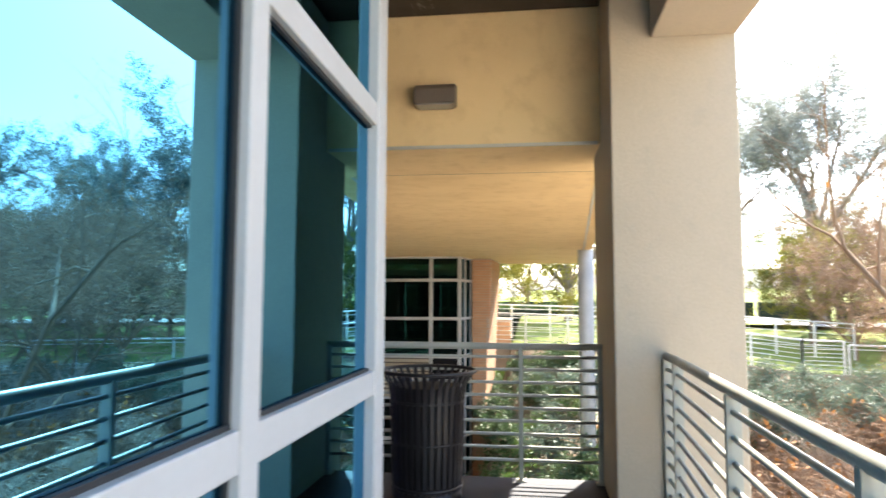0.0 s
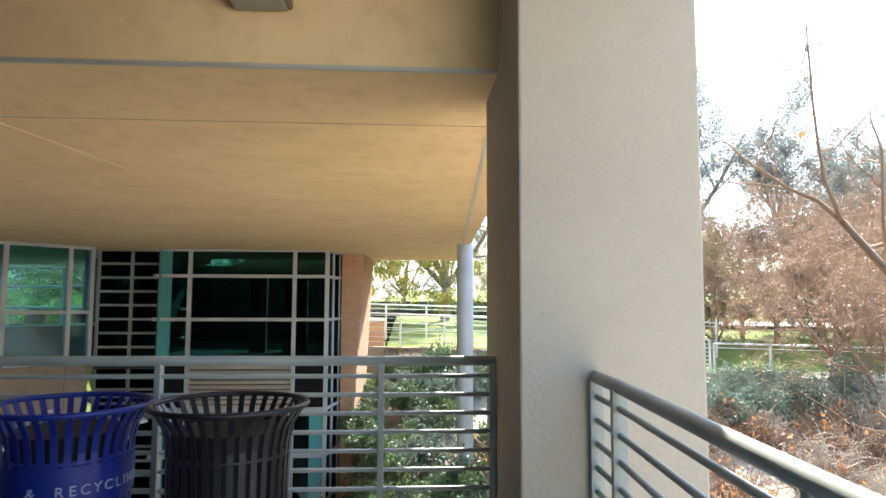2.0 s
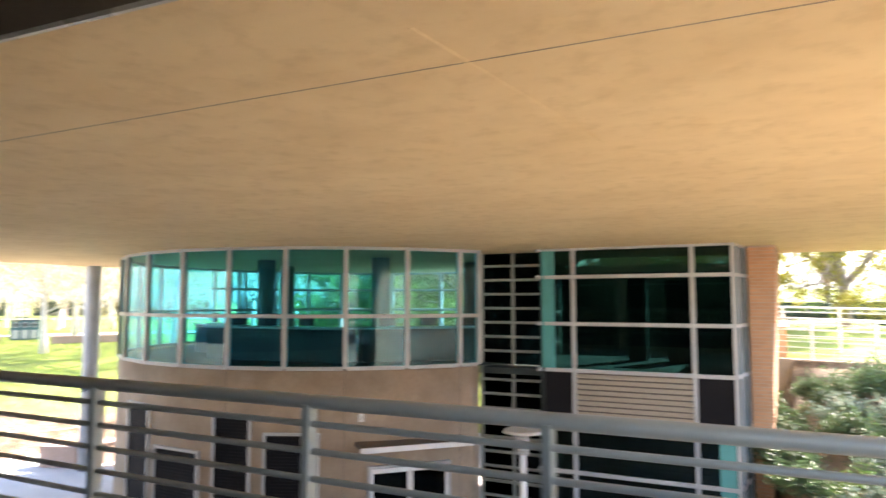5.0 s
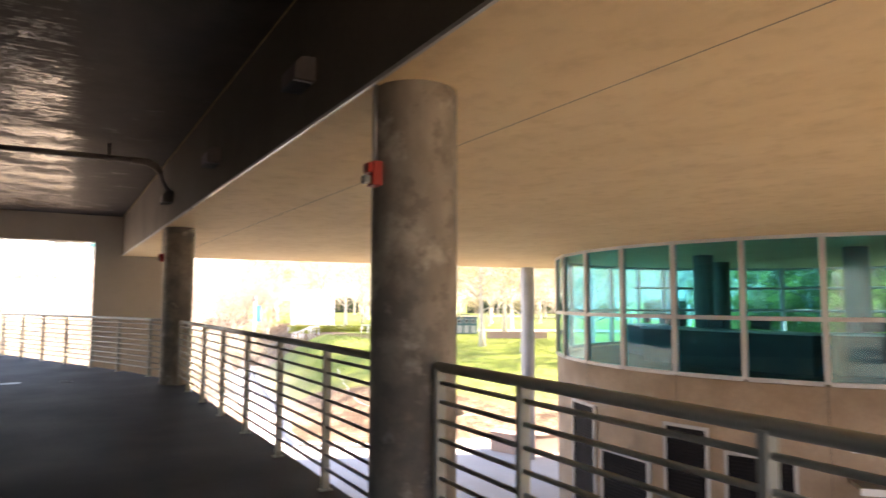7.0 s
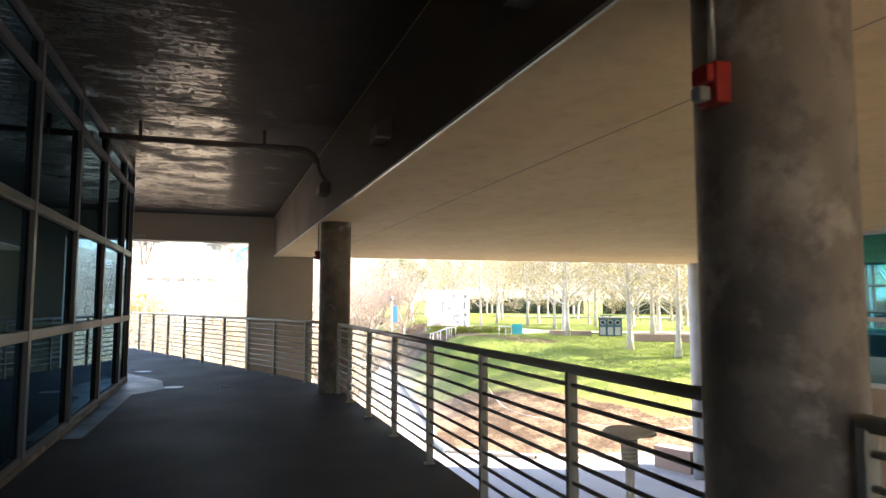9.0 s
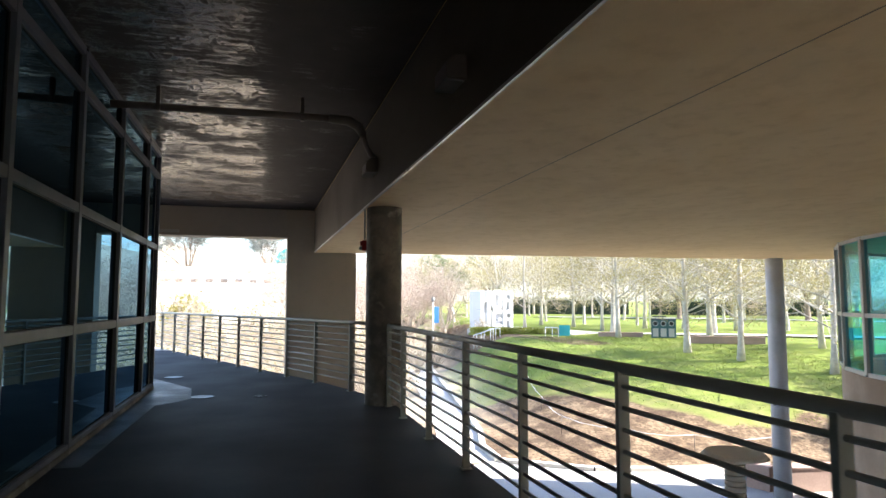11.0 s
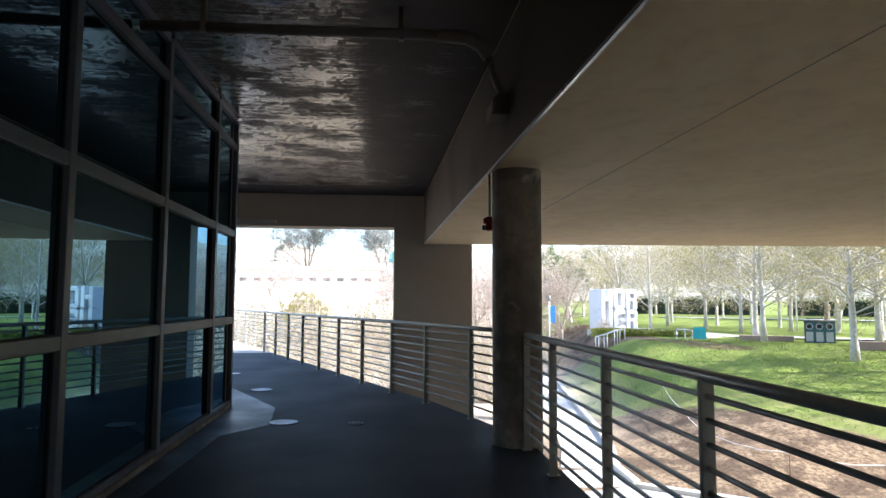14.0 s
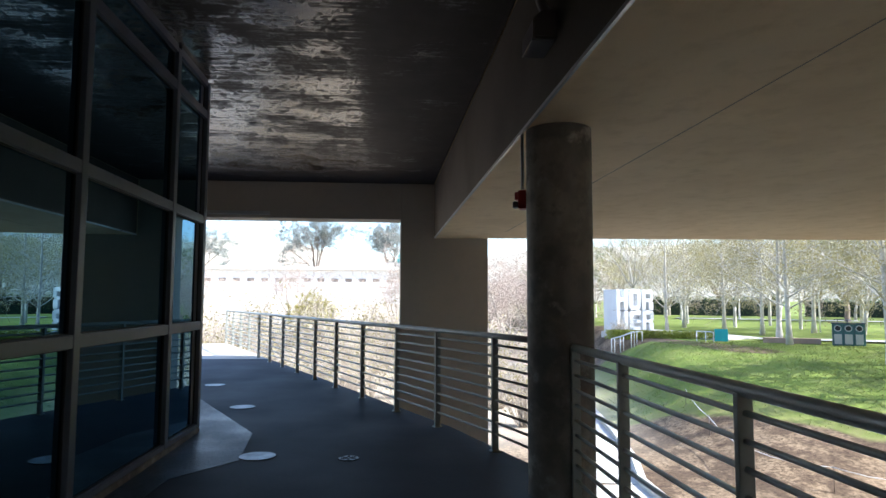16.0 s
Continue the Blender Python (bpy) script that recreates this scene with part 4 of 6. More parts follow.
# ---- lawn furniture: planter walls, sculpture, bins, handrails ----
def planter_wall(points, z1, label, thick=0.45, deep=1.2):
    ob = thing("planter_wall", label, "wall", "low planter walls on the lawn")
    for (ax, ay), (bx, by) in zip(points, points[1:]):
        w = Vector((bx - ax, by - ay, 0))
        put = pose((ax + bx) / 2, (ay + by) / 2, z1, 0, 0, math.degrees(math.atan2(w.y, w.x)))
        h = w.length / 2
        bm = box(B(), -h, h, -thick / 2, thick / 2, -deep, -0.06, 0.01)
        bm.transform(put)
        part("wall", bm, BLOCK, ob)
        bm = box(B(), -h - 0.02, h + 0.02, -thick / 2 - 0.03, thick / 2 + 0.03, -0.06, 0.0, 0.012)
        bm.transform(put)
        part("coping", bm, BLOCK, ob)
    return ob


planter_wall([(-48.6, 27.9), (-46.9, 30.5)], -0.80, "low rose-coloured block seat wall under a bare tree")
planter_wall([(-41.3, 30.3), (-38.9, 33.8)], -0.75, "long low rose-coloured block wall above the lawn")
planter_wall([(-23.4, 18.5), (-22.15, 18.95), (-21.6, 22.4)], LOW + 0.75, "pale angled concrete planter beside the slim column", 0.5, 0.9)

BX0, BY0 = -45.75, 31.41
NAVY = material("navy_coated_steel", (0.035, 0.05, 0.085), 0.45, grain=40, amount=0.1, stain=4, stains=0.15, bump=0.03)
TEALPAINT = material("teal_bin_paint", (0.05, 0.13, 0.15), 0.4, grain=40, amount=0.1, stain=4, stains=0.15, bump=0.03)
bins = thing("recycling_station", "dark teal steel three-bay recycling station with pale printed panels", "bins", m=pose(BX0, BY0, height(BX0, BY0) - 0.05, 0, 0, 55))
part("body", box(B(), -0.82, 0.82, -0.4, 0.4, 0.06, 1.32, 0.02), TEALPAINT, bins)
part("plinth", box(B(), -0.78, 0.78, -0.36, 0.36, -0.1, 0.06, 0.01), NAVY, bins)
part("top", box(B(), -0.86, 0.86, -0.45, 0.45, 1.32, 1.38, 0.015), NAVY, bins)
for k in (-1, 1):
    part("bracket", box(B(), -0.3 + 0.25 * k, -0.26 + 0.25 * k, -0.05, 0.05, 1.38, 1.52, 0.005), NAVY, bins)
part("header", box(B(), -0.72, 0.2, -0.2, 0.2, 1.52, 1.57, 0.01), NAVY, bins)
for k in range(3):
    x = -0.53 + 0.53 * k
    part("panel", box(B(), x - 0.19, x + 0.19, -0.42, -0.402, 0.15, 0.72, 0.004), ALU, bins, "pale printed panel")
    part("divider", box(B(), x - 0.255, x - 0.235, -0.425, -0.402, 0.1, 1.3, 0.003), NAVY, bins)
    bm = cylinder(B(), 0, 0, -0.012, 0.012, 0.19, 20)
    bm.transform(pose(x, -0.405, 1.06, 90))
    ring_part = part("surround", bm, COLPAINT, bins, "pale ring round the opening")
    bm = cylinder(B(), 0, 0, -0.012, 0.012, 0.14, 20)
    bm.transform(pose(x, -0.412, 1.06, 90))
    part("opening", bm, GASKET, ring_part, "round dark opening")
part("panel", box(B(), 0.82, 0.835, -0.3, 0.3, 0.15, 1.2, 0.004), SAGELEAF, bins, "printed side panel")

# white letter-like sculpture
SXY = Vector((-63.4, 24.9, 0))
sc = thing("sculpture", "large white block sculpture of chunky raised letters", "sculpture", m=pose(SXY.x, SXY.y, -1.12, 0, 0, -70 + 180))
def relief(strokes, x, z):
    """One chunky upright character of the block, from its strokes."""
    bm = B()
    for x0, x1, z0, z1 in strokes:
        box(bm, x + x0, x + x1, -0.95, -0.42, z + z0, z + z1, 0.04)
    return bm


part("core", box(B(), -1.98, 1.92, -0.5, 0.75, 0.02, 3.5, 0.05), SCULPT, sc)
TALLH = [(0.0, 0.38, 0, 1.72), (0.78, 1.16, 0, 1.72), (0.38, 0.78, 0.7, 1.05)]
ROUND = [(0.0, 0.36, 0.2, 1.55), (0.84, 1.2, 0.2, 1.55), (0.12, 1.08, 1.38, 1.74), (0.12, 1.08, 0.02, 0.36)]
CUP = [(0.0, 0.38, 0.2, 1.72), (0.8, 1.18, 0.2, 1.72), (0.12, 1.06, 0.0, 0.4)]
HOOK = [(0.0, 0.38, 0.15, 1.58), (0.12, 1.2, 1.34, 1.72), (0.12, 1.2, 0.0, 0.38), (0.7, 1.15, 0.7, 0.95)]
LEG = [(0.0, 0.4, 0.0, 1.72), (0.3, 1.12, 1.36, 1.72), (0.86, 1.24, 0.9, 1.6), (0.3, 1.12, 0.7, 0.98), (0.72, 1.22, 0.0, 0.72)]
for row, shapes in ((1.78, (TALLH, ROUND, LEG)), (0.03, (CUP, HOOK, LEG))):
    for k, strokes in enumerate(shapes):
        part("letter", relief(strokes, -2.0 + 1.36 * k, row), SCULPT, sc)
part("plinth", box(B(), -2.1, 2.1, -1.0, 0.95, -0.5, 0.02, 0.02), KERB, sc)
bm = B()
prism(bm, [(-56.2, 22.6), (-50.6, 26.8), (-53.0, 30.5), (-60.5, 30.0), (-66.0, 28.0), (-66.0, 24.6)], -2.0, -1.06)
setting("pavement_terrace", bm, KERB, "white concrete terrace in front of the sculpture", "pavement")
# white path across the far lawn
bm = B()
for (ax, ay), (bx, by) in zip([(-50.6, 28.5), (-45, 38), (-38, 46), (-28, 52), (-14, 56)], [(-45, 38), (-38, 46), (-28, 52), (-14, 56), (10, 58)]):
    za, zb = height(ax, ay) + 0.12, height(bx, by) + 0.12
    q = [bm.verts.new(p) for p in ((ax, ay, za), (bx, by, zb), (bx - 1.6, by + 1.8, zb), (ax - 1.6, ay + 1.8, za))]
    bm.faces.new(q)
setting("pavement_far", bm, PLAZA, "pale path crossing the lawn behind the bins", "path")


def handrail(points, label, mat=WHITE):
    ob = thing("handrail", label, "handrail", "white handrails by the sculpture")
    part("rail", tube(B(), points, 0.035, 8), mat, ob)
    for p in points[:: max(1, len(points) // 3)] + [points[-1]]:
        part("post", tube(B(), [(p[0], p[1], p[2] - 1.05), p], 0.03, 8), mat, ob)
    return ob


handrail([(-53.1, 19.8, -1.15), (-52.8, 20.3, -1.0), (-52.35, 20.9, -0.66), (-52.2, 21.05, -0.64)], "white tubular stair handrail")
handrail([(-53.9, 20.3, -1.15), (-53.4, 20.75, -0.95), (-52.5, 21.35, -0.62), (-52.2, 21.6, -0.62)], "white tubular stair handrail")
handrail([(-50.5, 24.55, -0.52), (-49.6, 24.7, -0.50), (-48.8, 24.8, -0.50)], "white tubular handrail on the terrace")
bb = thing("banner", "small turquoise banner hung on a rail", "banner", m=pose(-48.6, 25.2, -1.15, 0, 0, 60))
part("cloth", box(B(), -0.38, 0.38, -0.012, 0.012, 0.1, 0.85, 0.004), material("turquoise_cloth", (0.06, 0.50, 0.50), 0.7, bump=0.1), bb)

# patio heater-like lamp of the plaza and a service pipe
ph = thing("plaza_light", "pale round-capped bollard light with ribbed neck", "lamp", m=pose(-5.6, 16.65, LOW + 0.03))
part("pole", cylinder(B(), 0, 0, 0, 2.55, 0.07, 16), WHITE, ph)
for k in range(7):
    part("rib", cylinder(B(), 0, 0, 2.55 + 0.06 * k, 2.60 + 0.06 * k, 0.13, 20), KERB, ph)
part("cap", cylinder(B(), 0, 0, 2.98, 3.03, 0.42, 32, 0.36), KERB, ph)
ph2 = copy_thing(ph, pose(-13.3, 10.35, LOW + 0.03))
ph2.scale = (1.0, 1.0, 1.18)
ph2["label"] = "grey round-capped bollard light with a ribbed neck"

fl = thing("floodlight", "small black floodlight on the slim plaza column", "lamp", m=pose(-21.3, 18.45, -1.35, 0, 0, 35))
part("head", box(B(), -0.16, 0.16, -0.12, 0.06, -0.12, 0.12, 0.03), GASKET, fl)
part("arm", tube(B(), [(0, 0.05, -0.1), (-0.12, 0.1, -0.2), (-0.2, 0.12, -0.2)], 0.025, 8), GASKET, fl)
rope = thing("rope_fence", "white cord strung between thin stakes across the mulch", "rope")
stakes = [(-25.6, 22.0), (-26.4, 19.4), (-27.6, 17.2), (-30.0, 15.9), (-33.5, 16.6), (-37.5, 17.6)]
for x, y in stakes:
    part("stake", tube(B(), [(x, y, height(x, y) - 0.1), (x, y, height(x, y) + 0.75)], 0.012, 6), BRONZE, rope)
for (ax, ay), (bx, by) in zip(stakes, stakes[1:]):
    za, zb = height(ax, ay) + 0.7, height(bx, by) + 0.7
    part("cord", tube(B(), [(ax, ay, za), (ax * 0.67 + bx * 0.33, ay * 0.67 + by * 0.33, za * 0.67 + zb * 0.33 - 0.12), (ax * 0.33 + bx * 0.67, ay * 0.33 + by * 0.67, za * 0.33 + zb * 0.67 - 0.12), (bx, by, zb)], 0.012, 6), WHITE, rope)


def lamp_post(x, y, tall, label, banner=False):
    ob = thing("lamp_post", label, "lamp", "lamp posts", pose(x, y, height(x, y)))
    part("pole", tube(B(), [(0, 0, -0.3), (0, 0, tall)], [0.07, 0.05], 12), WHITE, ob)
    part("head", tube(B(), [(0, 0, tall), (0, 0, tall + 0.08), (0, 0, tall + 0.45), (0, 0, tall + 0.55)], [0.1, 0.16, 0.16, 0.06], 16), LENS, ob)
    if banner:
        part("banner", box(B(), -0.012, 0.012, 0.08, 0.62, tall - 2.2, tall - 0.5, 0.003), material("blue_banner", (0.05, 0.22, 0.55), 0.7, bump=0.05), ob, "blue cloth banner")
    return ob


lamp_post(-72.0, 21.5, 5.5, "white lamp post with a blue banner", True)
lamp_post(-60.5, 40.0, 4.5, "slim white lamp post on the lawn")
lamp_post(5.6, 29.5, 3.6, "slim white lamp post beyond the ramp")

# ---- eastern side: ramp wall, white fences, road ----
def fence(points, label, rods=5, height_=1.05, gap=1.3, mat=WHITE, name="fence"):
    ob = thing(name, label, "fence", "white fences beyond the bank")
    part("top_rail", tube(B(), [(x, y, z + height_) for x, y, z in points], 0.03, 8), mat, ob)
    for k in range(rods):
        part("rod", tube(B(), [(x, y, z + 0.12 + (height_ - 0.2) * k / max(1, rods - 1) * 0.92) for x, y, z in points], 0.014, 6), mat, ob)
    for a, b in zip(points, points[1:]):
        a, b = Vector(a), Vector(b)
        count = max(1, int((b - a).length / gap))
        for k in range(count + 1):
            p = a.lerp(b, k / count)
            part("post", box(B(), p.x - 0.03, p.x + 0.03, p.y - 0.03, p.y + 0.03, p.z - 0.25, p.z + height_, 0.004), mat, ob)
    return ob


fence([(-1.4, 24.1, -0.05), (3.0, 24.0, -0.18), (6.0, 24.05, -0.5), (9.3, 24.2, -0.92)], "white steel fence along the ramp behind the shrubs", 6)
fence([(9.3, 24.2, -0.92), (10.4, 23.7, -0.92)], "white steel fence panel with close rods", 7, gap=1.0)
fence([(10.5, 23.6, -0.93), (13.5, 22.1, -0.93), (20.0, 18.9, -0.95), (28.0, 15.2, -0.95)], "white post-and-rail fence along the path", 2, 0.95)
fence([(-2.0, 26.6, 0.25), (4.0, 26.8, 0.1), (12.0, 26.5, -0.45)], "white steel fence on the ramp's far side", 4)
bm = B()
for (ax, ay, az), (bx, by, bz) in zip([(-1.6, 24.0, -0.05), (3.0, 23.9, -0.18), (6.0, 23.95, -0.5), (9.4, 24.05, -0.92), (13.5, 22.0, -0.93), (20, 18.8, -0.95)], [(3.0, 23.9, -0.18), (6.0, 23.95, -0.5), (9.4, 24.05, -0.92), (13.5, 22.0, -0.93), (20, 18.8, -0.95), (28, 15.0, -0.95)]):
    vs = [bm.verts.new(p) for p in ((ax, ay, az - 0.9), (bx, by, bz - 0.9), (bx, by, bz - 0.04), (ax, ay, az - 0.04), (ax, ay + 0.25, az - 0.9), (bx, by + 0.25, bz - 0.9), (bx, by + 0.25, bz - 0.04), (ax, ay + 0.25, az - 0.04))]
    for q in ((0, 1, 2, 3), (3, 2, 6, 7), (5, 4, 7, 6), (0, 4, 5, 1), (1, 5, 6, 2), (0, 3, 7, 4)):
        bm.faces.new([vs[i] for i in q])
setting("wall_ramp", bm, WALLCON, "low brown retaining wall under the white fence", "wall")
bp = thing("gate_pier", "short orange brick pier at the ramp's end", "pier", m=pose(-1.0, 25.2, -0.2))
part("shaft", box(B(), -0.5, 0.5, -0.25, 0.25, 0, 0.9, 0.01), BRICK, bp)
part("cap", box(B(), -0.55, 0.55, -0.3, 0.3, 0.9, 1.0, 0.015), WHITE, bp)
bm = B()
for (ax, ay), (bx, by) in zip([(-10, 47.5), (4, 47), (16, 44), (28, 38)], [(4, 47), (16, 44), (28, 38), (44, 28)]):
    za, zb = height(ax, ay) + 0.25, height(bx, by) + 0.25
    bm.faces.new([bm.verts.new(p) for p in ((ax, ay, za), (bx, by, zb), (bx + 2.5, by + 5, zb + 0.1), (ax + 2.5, ay + 5, za + 0.1))])
setting("road", bm, KERB, "pale sunlit drive beyond the lawn", "road")
bf = thing("screen_fence", "long dark screened fence beyond the drive", "fence")
for k in range(9):
    part("panel", box(B(), -8 + 5 * k, -3.1 + 5 * k, 56.0 - 0.9 * k, 56.1 - 0.9 * k, 0.2, 1.4), HEDGEDARK, bf)
    part("post", box(B(), -8.1 + 5 * k, -8.0 + 5 * k, 55.95 - 0.9 * k, 56.1 - 0.9 * k, 0.2, 1.5), BRONZE, bf)


# ---- plants ----
def leaf_mesh(name, centres, sizes, mat, rng, flat=0.0):
    """Many small pointed leaves, each a bent quad of its own."""
    n = len(centres)
    c = np.array(centres)
    d = rng.normal(size=(n, 3))
    d[:, 2] *= 1 - flat
    d /= np.linalg.norm(d, axis=1)[:, None]
    e = np.cross(d, rng.normal(size=(n, 3)))
    e /= np.linalg.norm(e, axis=1)[:, None]
    s = np.array(sizes)[:, None]
    v = np.stack([c - d * s, c + e * s * 0.45, c + d * s, c - e * s * 0.45], 1).reshape(-1, 3)
    me = bpy.data.meshes.new(name)
    me.from_pydata(v.tolist(), [], np.arange(4 * n).reshape(-1, 4).tolist())
    me.materials.append(mat)
    return me


def grow(bm, rng, start, way, length, r, level, tips, spread=0.6, up=0.15, kids=(4, 4, 4), bend=0.12, sides=(8, 6, 4, 3)):
    """Limbs that fork, taper and wander; tips gathers points along the last ones."""
    p, d, pts, rad = Vector(start), Vector(way).normalized(), [], []
    steps = 5 if level < 2 else 3
    for i in range(steps + 1):
        pts.append(p.copy())
        rad.append(r * (1 - 0.62 * i / steps))
        d = (d + Vector(rng.normal(size=3)) * bend + Vector((0, 0, up * 0.3))).normalized()
        p = p + d * length / steps
    tube(bm, pts, rad, sides[min(level, 3)], caps=False)
    if level >= len(kids):
        tips.extend(pts[1:])
        return
    for k in range(kids[level]):
        f = 0.35 + 0.65 * (k + rng.random()) / kids[level]
        i = min(steps - 1, int(f * steps))
        q = pts[i].lerp(pts[i + 1], f * steps - i)
        side = Vector(rng.normal(size=3))
        side = (side - side.dot(d) * d).normalized()
        w = ((pts[i + 1] - pts[i]).normalized() * (1 - spread) + side * spread + Vector((0, 0, up))).normalized()
        grow(bm, rng, q, w, length * (0.45 + 0.25 * rng.random()), rad[i] * 0.55, level + 1, tips, spread, up, kids, bend * 1.3, sides)


def tree(name, label, seed, tall, r, bark, leaf, leaves, size, kids, spread=0.6, up=0.15, trunk=0.25, bend=0.1, lean=(0, 0), category="tree", group=""):
    rng = np.random.default_rng(seed)
    ob = thing(name, label, category, group)
    tips, bm = [], B()
    pts = [Vector((lean[0] * f * tall * trunk, lean[1] * f * tall * trunk, f * tall * trunk - 0.3)) + Vector((*rng.normal(size=2) * 0.02, 0)) for f in (0, 0.1, 0.4, 0.7, 1.02)]
    tube(bm, pts, [r * 1.5, r * 1.1, r, r * 0.95, r * 0.85], 10)
    for k in range(kids[0]):
        a = 2 * math.pi * (k + rng.random() * 0.6) / kids[0]
        w = Vector((math.cos(a) * spread, math.sin(a) * spread, 0.55 + 0.6 * rng.random()))
        if k == 0:
            w = Vector((0.1 + lean[0], lean[1], 1))
        grow(bm, rng, pts[-1], w, tall * (1 - trunk) * (0.55 + 0.25 * rng.random()), r * 0.62, 1, tips, spread, up, kids, bend)
    part("trunk", bm, bark, ob)
    if leaves:
        t = np.array([list(p) for p in tips])
        pick = t[rng.integers(0, len(t), leaves)] + rng.normal(size=(leaves, 3)) * size * 2.2
        part("crown", leaf_mesh("crown", pick, size * (0.6 + 0.8 * rng.random(leaves)), leaf, rng), leaf, ob)
    return ob


def plant_at(ob, x, y, turn=0.0, scale=1.0, z=None):
    m = pose(x, y, height(x, y) - 0.03 if z is None else z, 0, 0, turn) @ Matrix.Diagonal((scale, scale, scale, 1))
    ob.matrix_world = m
    return ob


def plant_copy(ob, x, y, turn=0.0, scale=1.0, label=""):
    m = pose(x, y, height(x, y) - 0.03, 0, 0, turn)
    c = copy_thing(ob, m)
    c.scale = (scale, scale, scale)
    if label:
        c["label"] = label
    return c


def leader_tree(name, label, seed, tall, r, bark, leaf, leaves, size, group, clear=0.2, limbs=30):
    """One straight tapering stem with many short rising limbs all the way up."""
    rng = np.random.default_rng(seed)
    ob = thing(name, label, "tree", group)
    tips, bm = [], B()
    pts = [Vector((0.10 * math.sin(3 * f + seed), 0.10 * math.cos(2.3 * f + seed), tall * f - 0.3)) for f in [i / 9 for i in range(10)]]
    tube(bm, pts, [r * (1.6 if i == 0 else 1.08 - 0.98 * i / 9) for i in range(10)], 10)
    for k in range(limbs):
        f = clear + (0.97 - clear) * (k + rng.random()) / limbs
        i = min(8, int(f * 9))
        q = pts[i].lerp(pts[i + 1], f * 9 - i)
        a = 2.4 * k + rng.random()
        w = Vector((math.cos(a), math.sin(a), 0.12 + 0.75 * f + 0.3 * rng.random()))
        grow(bm, rng, q, w, tall * (0.37 - 0.26 * f) * (0.8 + 0.4 * rng.random()), r * 0.36 * (1.1 - f), 1, tips, 0.55, 0.04, (0, 6, 5), 0.13)
    part("trunk", bm, bark, ob)
    t = np.array([list(p) for p in tips])
    pick = t[rng.integers(0, len(t), leaves)] + rng.normal(size=(leaves, 3)) * size * 2.2
    part("crown", leaf_mesh("crown", pick, size * (0.6 + 0.8 * rng.random(leaves)), leaf, rng), leaf, ob)
    return ob


G1 = "bare trees on the western lawn"
alders = [
    leader_tree("bare_tree", "straight white-barked tree with short rising twigs and few olive leaves", 71, 12.5, 0.17, PALEBARK, OLIVELEAF, 20000, 0.052, G1),
    leader_tree("bare_tree", "tall straight pale tree with a thin conical twiggy crown", 72, 13.5, 0.15, PALEBARK, OLIVELEAF, 17000, 0.052, G1, 0.16, 34),
]
for n, (x, y) in enumerate([(-38.5, 28.0), (-46.7, 28.4), (-35.2, 28.9), (-30.9, 30.6), (-43.2, 33.3), (-64.0, 28.6), (-64.0, 33.6), (-56.6, 32.6), (-51.0, 30.6), (-48.0, 37.5), (-36.0, 35.0), (-40.5, 39.5), (-59.0, 38.5), (-70.0, 33.0), (-53.0, 43.5)]):
    if n < 2:
        plant_at(alders[n], x, y, 50 * n, 1.0)
    else:
        plant_copy(alders[n % 2], x, y, 77 * n, 0.85 + 0.05 * (n % 5))
birches = [
    tree("bare_tree", "slender pale-barked tree with thin twigs and few olive leaves", 11, 11.5, 0.17, PALEBARK, OLIVELEAF, 11000, 0.055, (5, 5, 5, 4), 0.62, 0.12, 0.22, group=G1),
    tree("bare_tree", "pale-barked leaning tree with a wide bare twiggy crown", 12, 10.5, 0.16, PALEBARK, OLIVELEAF, 9000, 0.055, (5, 5, 5, 4), 0.68, 0.08, 0.2, lean=(0.15, 0.05), group=G1),
    tree("bare_tree", "tall pale tree with a thin upright trunk and sparse leaves", 13, 12.5, 0.14, PALEBARK, OLIVELEAF, 11000, 0.05, (6, 5, 5, 3), 0.55, 0.15, 0.3, group=G1),
]
spots = [(-61.5, 44.5), (-57.0, 41.0), (-66.0, 42.0), (-70.0, 38.0), (-52.0, 48.0), (-74.0, 44.0), (-60.0, 50.0), (-36.0, 50.0), (-46.0, 54.0), (-80.0, 38.0), (-82.0, 50.0), (-70.0, 56.0), (-27.0, 47.0), (-56.0, 60.0), (-78.0, 31.0), (-90.0, 42.0), (-86.0, 28.0), (-94.0, 52.0), (-100.0, 34.0), (-88.0, 64.0), (-76.0, 64.0), (-64.0, 66.0), (-104.0, 46.0), (-110.0, 32.0), (-48.0, 60.0), (-40.0, 60.0), (-30.5, 36.5), (-33.0, 44.0)]
rng0 = random.Random(4)
for n, (x, y) in enumerate(spots):
    if n < 3:
        plant_at(birches[n], x, y, 40 * n, 1.0)
    else:
        plant_copy(birches[n % 3], x, y, rng0.uniform(0, 360), rng0.uniform(0.85, 1.15))

G2 = "broad trees beyond the ramp"
yellow = tree("leafy_tree", "broad tree with yellow-green autumn leaves", 21, 8.5, 0.26, BARK, YELLOWLEAF, 40000, 0.07, (5, 5, 4, 3), 0.72, 0.02, 0.24, group=G2)
plant_at(yellow, 2.3, 37.0, 20)
for x, y, t, s in ((13.2, 33.0, 130, 0.62), (9.0, 42.0, 200, 0.8), (-5.5, 40.5, 300, 1.0), (-14.0, 38.0, 10, 1.0), (-20.0, 41.0, 100, 1.1)):
    plant_copy(yellow, x, y, t, s)
lime = tree("leafy_tree", "bright green leafy tree behind the curved room", 23, 8.5, 0.2, BARK, LIMELEAF, 26000, 0.06, (5, 5, 4, 3), 0.68, 0.06, 0.2, group=G2)
plant_at(lime, -12.8, 30.8, 0, 0.8)
